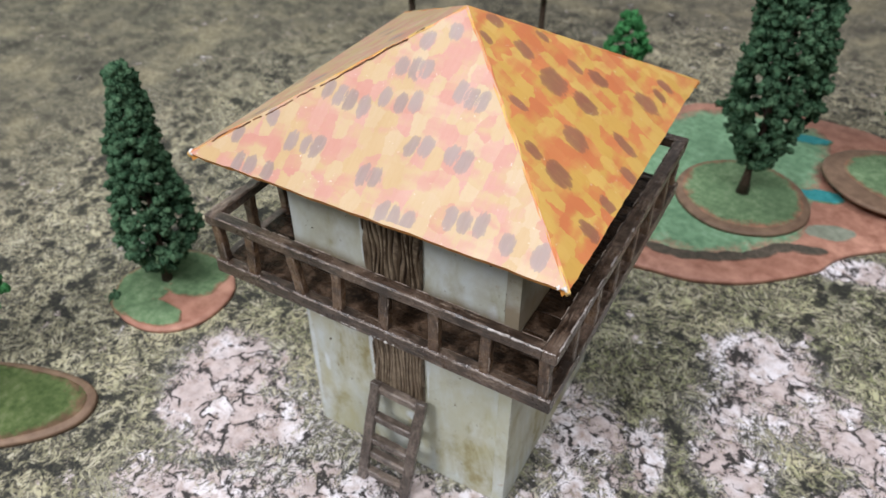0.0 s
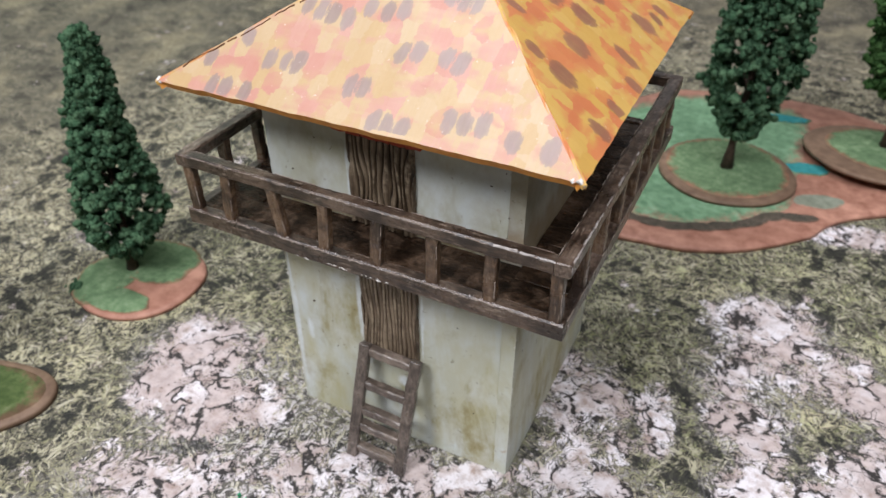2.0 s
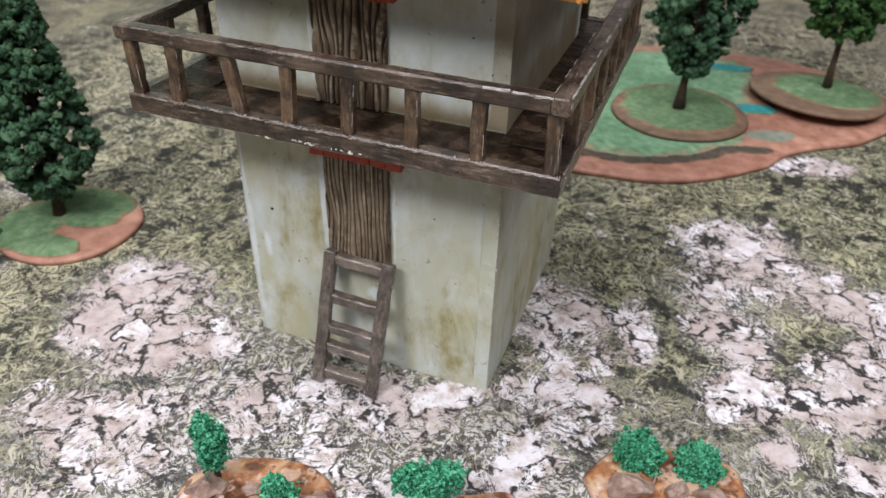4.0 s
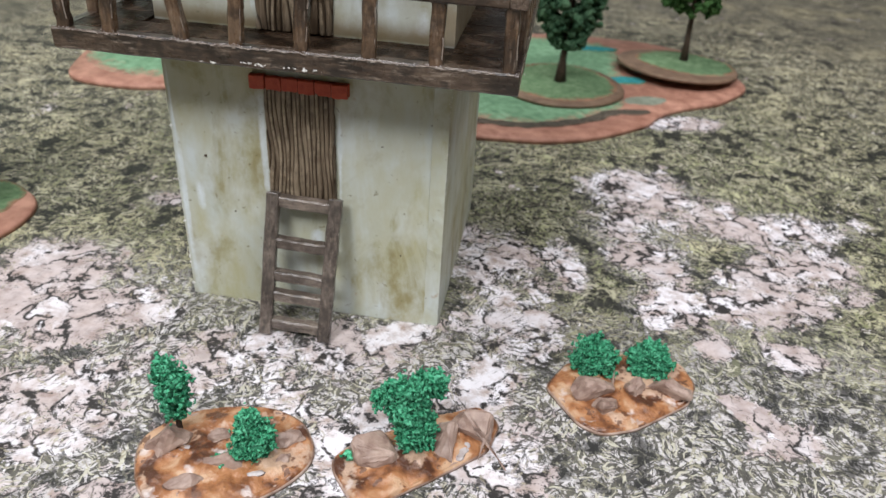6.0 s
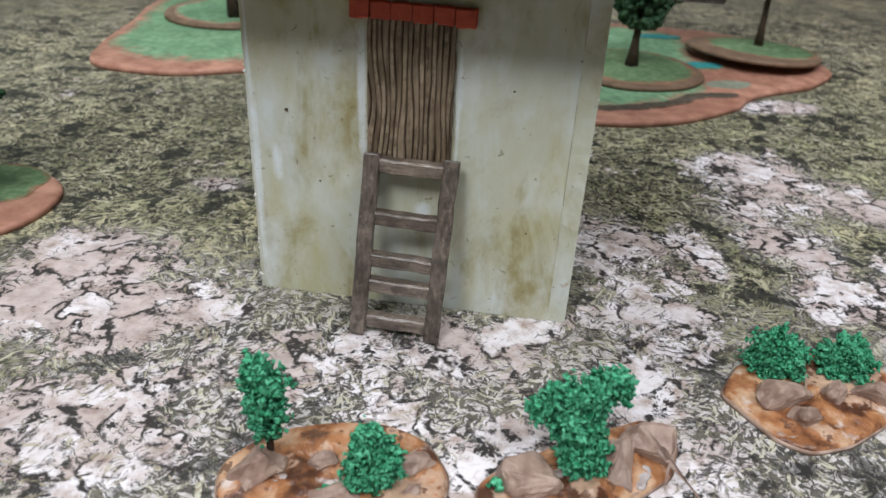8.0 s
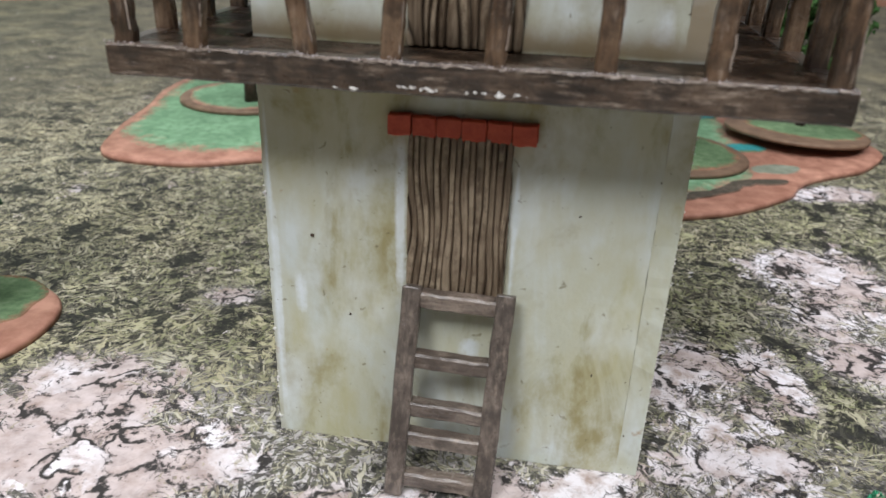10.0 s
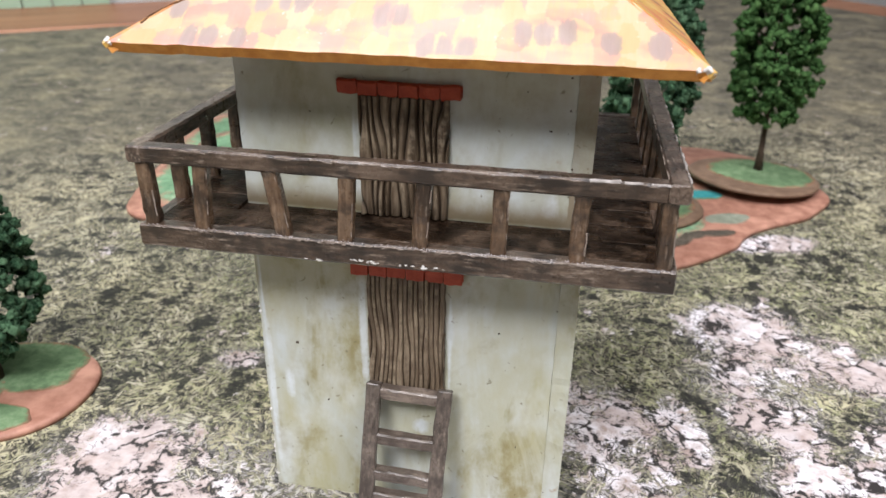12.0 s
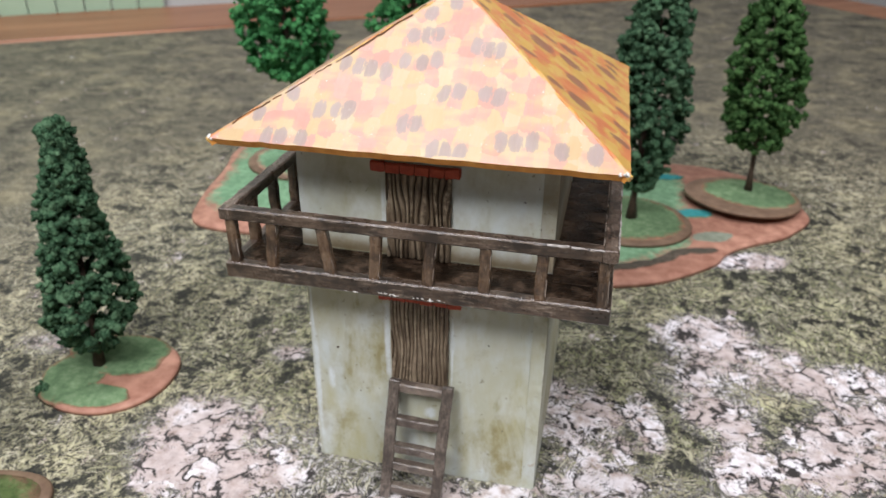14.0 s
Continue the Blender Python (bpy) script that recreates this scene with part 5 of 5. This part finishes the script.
# ---- the three small shrub bases in front ----
def tuft(parent, x, y, z, lumps, seed, size=0.0006, stem=0.0, label=""):
    """A shrub of crumbled foam: ragged lumps (x, z, radius), each a loose shell of crumbs."""
    r = random.Random(seed)
    ob = new("shrub")
    ob.parent = parent
    ob.matrix_local = pose(x, y, z)
    tagged(ob, label)
    spots = []
    for lx, lz, rad in lumps:
        for _ in range(int(58 * (rad / 0.003) ** 2) + 14):
            d = Vector((r.gauss(0, 1), r.gauss(0, 1), r.gauss(0, 1))).normalized() * rad * r.uniform(0.45, 1.0)
            d *= 1.05 + 0.75 * noise.noise(d.normalized() * 2.2 + Vector((seed, lx * 900, lz * 900)))
            for _ in range(9):
                p = (lx + d.x + r.gauss(0, 1.5) * size, d.y + r.gauss(0, 1.5) * size, max(size * 0.3, lz + d.z + r.gauss(0, 1.4) * size))
                spots.append((*p, size * (r.uniform(0.35, 0.8) if r.random() < 0.6 else r.uniform(0.7, 1.15))))
    part("foliage", clumps("foliage", spots, EMERALD, LACE, seed, 0.35), ob)
    if stem:
        part("stem", mesh_of("stem", *tube([(0, 0, -0.0005), (0.0001, 0, stem * 0.5), (0, 0.0002, stem)], [0.0009, 0.0007, 0.0006], 8, seed), TRUNK, True), ob)


def shrub_base(label, at, pts, seed, stones):
    ob = thing("shrub_base", label, "shrub base", pose(*at, 0), "small shrub bases")
    part("board", mesh_of("board", *slab(pts, 0.0, 0.0012, 0.0001, seed, 0.0, 0.0010), RIM, True), ob, "pale cut rim")
    cx, cy = sum(p[0] for p in pts) / len(pts), sum(p[1] for p in pts) / len(pts)
    inner = [(cx + (x - cx) * 0.985, cy + (y - cy) * 0.985) for x, y in pts]
    part("earth", mesh_of("earth", *slab(inner, 0.0006, 0.0015, 0.0013, seed, 0.0012, 0.0010, 20), SHRUB_BASE, True), ob, "glossy orange-brown painted earth")
    for i, (x, y, sx, sy, sz, turn) in enumerate(stones):
        me, m = stone(x, y, 0.0022, sx * 1.2, sy * 1.2, sz * 1.2, turn, seed * 10 + i)
        part("stone", me, ob, "", m)
    return ob


s1 = shrub_base("brown base with tall and low emerald shrubs and stones", (0.0026, -0.0011), cut_outline([(-0.0256, -0.0675), (-0.0275, -0.0609), (-0.0215, -0.0515), (-0.0105, -0.0461), (0.0015, -0.0441), (0.0104, -0.0473), (0.0162, -0.0555), (0.0163, -0.0615),
    (0.0122, -0.0688), (0.0027, -0.0782), (-0.0101, -0.0817), (-0.0169, -0.0791), (-0.0217, -0.0748)], 31, 84, 5), 31, [
    (-0.0190, -0.0625, 0.0048, 0.0038, 0.0058, 25), (-0.0035, -0.0655, 0.0055, 0.0024, 0.0026, 12), (-0.0107, -0.0735, 0.0046, 0.0020, 0.0024, 25),
    (0.0080, -0.0560, 0.0050, 0.0026, 0.0026, 28), (-0.0084, -0.0580, 0.0036, 0.0022, 0.0024, 0), (0.0095, -0.0620, 0.0022, 0.0012, 0.0016, 50)])
tuft(s1, -0.0180, -0.0585, 0.0018, [(-0.0012, 0.0208, 0.0022), (0.0002, 0.0175, 0.0031), (-0.0002, 0.0132, 0.0032), (-0.0002, 0.0092, 0.0026)], 51, 0.00044, 0.0090, "tall narrow emerald foam shrub")
tuft(s1, 0.0020, -0.0610, 0.0018, [(-0.0004, 0.0120, 0.0014), (-0.0006, 0.0092, 0.0026), (0.0010, 0.0060, 0.0038), (0.0000, 0.0032, 0.0042)], 52, 0.00044, 0.0, "low conical emerald foam shrub")
s2 = shrub_base("brown base with leaning emerald shrub between stones", (0.0020, -0.0003), cut_outline([(0.0211, -0.0590), (0.0238, -0.0542), (0.0370, -0.0435), (0.0541, -0.0331), (0.0573, -0.0339), (0.0608, -0.0386), (0.0587, -0.0481), (0.0453, -0.0611),
    (0.0331, -0.0718), (0.0300, -0.0715), (0.0227, -0.0627)], 32, 84, 2), 32, [
    (0.0310, -0.0560, 0.0072, 0.0042, 0.0052, 12), (0.0480, -0.0490, 0.0038, 0.0050, 0.0072, 30), (0.0545, -0.0425, 0.0052, 0.0046, 0.0068, 10)])
tuft(s2, 0.0398, -0.0505, 0.0015, [(-0.0078, 0.0140, 0.0020), (-0.0034, 0.0160, 0.0036), (0.0016, 0.0192, 0.0034), (0.0048, 0.0212, 0.0024), (-0.0012, 0.0118, 0.0046), (0.0004, 0.0066, 0.0046), (0.0002, 0.0030, 0.0042)], 53, 0.00046, 0.0, "leaning emerald foam shrub with spreading top")
s3 = shrub_base("brown base with two round emerald shrubs and stones", (0.0009, 0.0009), cut_outline([(0.0726, -0.0220), (0.0783, -0.0106), (0.0971, -0.0019), (0.1120, -0.0030), (0.1155, -0.0120), (0.1124, -0.0207), (0.0972, -0.0339), (0.0882, -0.0376), (0.0823, -0.0353)], 33, 84, 2), 33, [
    (0.0857, -0.0225, 0.0062, 0.0042, 0.0050, 10), (0.0888, -0.0285, 0.0046, 0.0030, 0.0036, 15), (0.0970, -0.0190, 0.0032, 0.0030, 0.0038, 50), (0.1065, -0.0180, 0.0062, 0.0034, 0.0034, -8)])
tuft(s3, 0.0862, -0.0130, 0.0015, [(-0.0006, 0.0068, 0.0042), (-0.0014, 0.0036, 0.0044), (0.0010, 0.0040, 0.0042)], 54, 0.00044, 0.0, "round emerald foam shrub")
tuft(s3, 0.1005, -0.0098, 0.0015, [(0.0018, 0.0062, 0.0036), (-0.0008, 0.0036, 0.0036), (0.0024, 0.0034, 0.0042)], 55, 0.00044, 0.0, "round emerald foam shrub")


def pool(parent, x, y, rx, ry, turn, seed):
    part("glue", mesh_of("glue", *slab(outline(x, y, rx, ry, turn, 0.12, seed, 32), 0.0014, 0.0020, 0.0006, seed, 0.0006, 0.0010, 6), GLUE, True), parent, "pool of whitish dried glue")


pool(s1, -0.0150, -0.0625, 0.0026, 0.0020, 20, 61)
pool(s1, 0.0050, -0.0672, 0.0026, 0.0012, 20, 62)
pool(s2, 0.0525, -0.0500, 0.0018, 0.0034, -20, 63)
for parent, x, y, seed in ((s1, -0.0048, -0.0655, 71), (s2, 0.0255, -0.0585, 72)):
    r = random.Random(seed)
    spots = [(x + r.gauss(0, 0.0007), y + r.gauss(0, 0.0006), 0.0024 + r.uniform(0, 0.0012), r.uniform(0.0003, 0.0007)) for _ in range(26)]
    part("crumb", clumps("crumb", spots, EMERALD, CRUMBS, seed), parent, "fallen emerald foam crumb")

# bare plaster on the worn roof corners
for corner, seed in ((FL, 81), (FR, 82)):
    r = random.Random(seed)
    inward = -math.copysign(1, corner.x)
    spots = [(corner.x + inward * abs(r.gauss(0, 0.0012)), corner.y + abs(r.gauss(0, 0.0008)), corner.z + r.uniform(-0.0008, 0.0003), r.uniform(0.00015, 0.00052)) for _ in range(16)]
    part("bare_corner", clumps("bare_corner", spots, CHIPPED, CRUMBS, seed), roof, "chipped whitish roof corner")

# chips of bare white board along the tower's front edge
r = random.Random(91)
spots = [(-HALF + r.uniform(-0.0001, 0.0003), r.uniform(-0.0002, 0.0006), z + r.gauss(0, 0.0008), r.uniform(0.00012, 0.00034)) for z in (0.004, 0.013, 0.0135, 0.027, 0.034, 0.058) for _ in range(4)]
spots += [(HALF + r.uniform(-0.0003, 0.0001), r.uniform(-0.0001, 0.0005), r.uniform(0.002, 0.082), r.uniform(0.00005, 0.00015)) for _ in range(60)]
tagged(part("worn_edge", clumps("worn_edge", spots, CHIPPED, CRUMBS, 91), tower, "white chips along the wall edge"), kind="stuff")

# small dark pin holes along the corner boards of both storeys
r = random.Random(93)
spots = [(HALF - 0.0050 + r.uniform(-0.0012, 0.0012), 0.00002, z + r.uniform(-0.0010, 0.0010), r.uniform(0.00006, 0.00018)) for z in (0.010, 0.024, 0.036, 0.055, 0.066, 0.094, 0.100, 0.109, 0.113, 0.121)]
spots += [(x + r.uniform(-0.001, 0.001), 0.00002, z, r.uniform(0.00012, 0.00036)) for x, z in ((0.020, 0.111), (0.024, 0.117), (0.031, 0.109), (-0.022, 0.110), (-0.031, 0.098), (0.0205, 0.058), (-0.030, 0.049), (-0.023, 0.032), (0.027, 0.024))]
tagged(part("pin_hole", clumps("pin_hole", spots, TRUNK, CRUMBS, 93), tower, "small dark pin holes in the wall"), kind="stuff")

# the card has torn open just below the weathered hip
r = random.Random(95)
down = ((FL + FR) / 2 - APEX).normalized()
pieces, at, off = [], 0.10, 0.0010
spot = None
while at < 0.86:
    c = FL.lerp(APEX, at) + down * off + Vector((0, -0.0001, 0.00012))
    if spot is not None and r.random() < 0.86:
        pieces.append(between(spot, c, r.uniform(0.00012, 0.00042), 0.0004, r.randint(0, 9999), 2, 0.00004))
    spot = c
    at += r.uniform(0.008, 0.022)
    off = max(0.0003, min(0.0019, off + r.gauss(0, 0.00035)))
tagged(part("torn_edge", mesh_of("torn_edge", *merged(pieces), TORN), roof, "dark brown tear in the card along the hip"), kind="stuff")

# a clump of flock that came loose at the rim of the small tree base
r = random.Random(97)
spots = [(-0.1625 + r.gauss(0, 0.0012), 0.0050 + r.gauss(0, 0.0012), 0.0016 + abs(r.gauss(0, 0.0010)), r.uniform(0.0004, 0.0009)) for _ in range(50)]
part("crumb", clumps("crumb", spots, CYPRESS, CRUMBS, 97), small_base, "dark green clump at the rim")
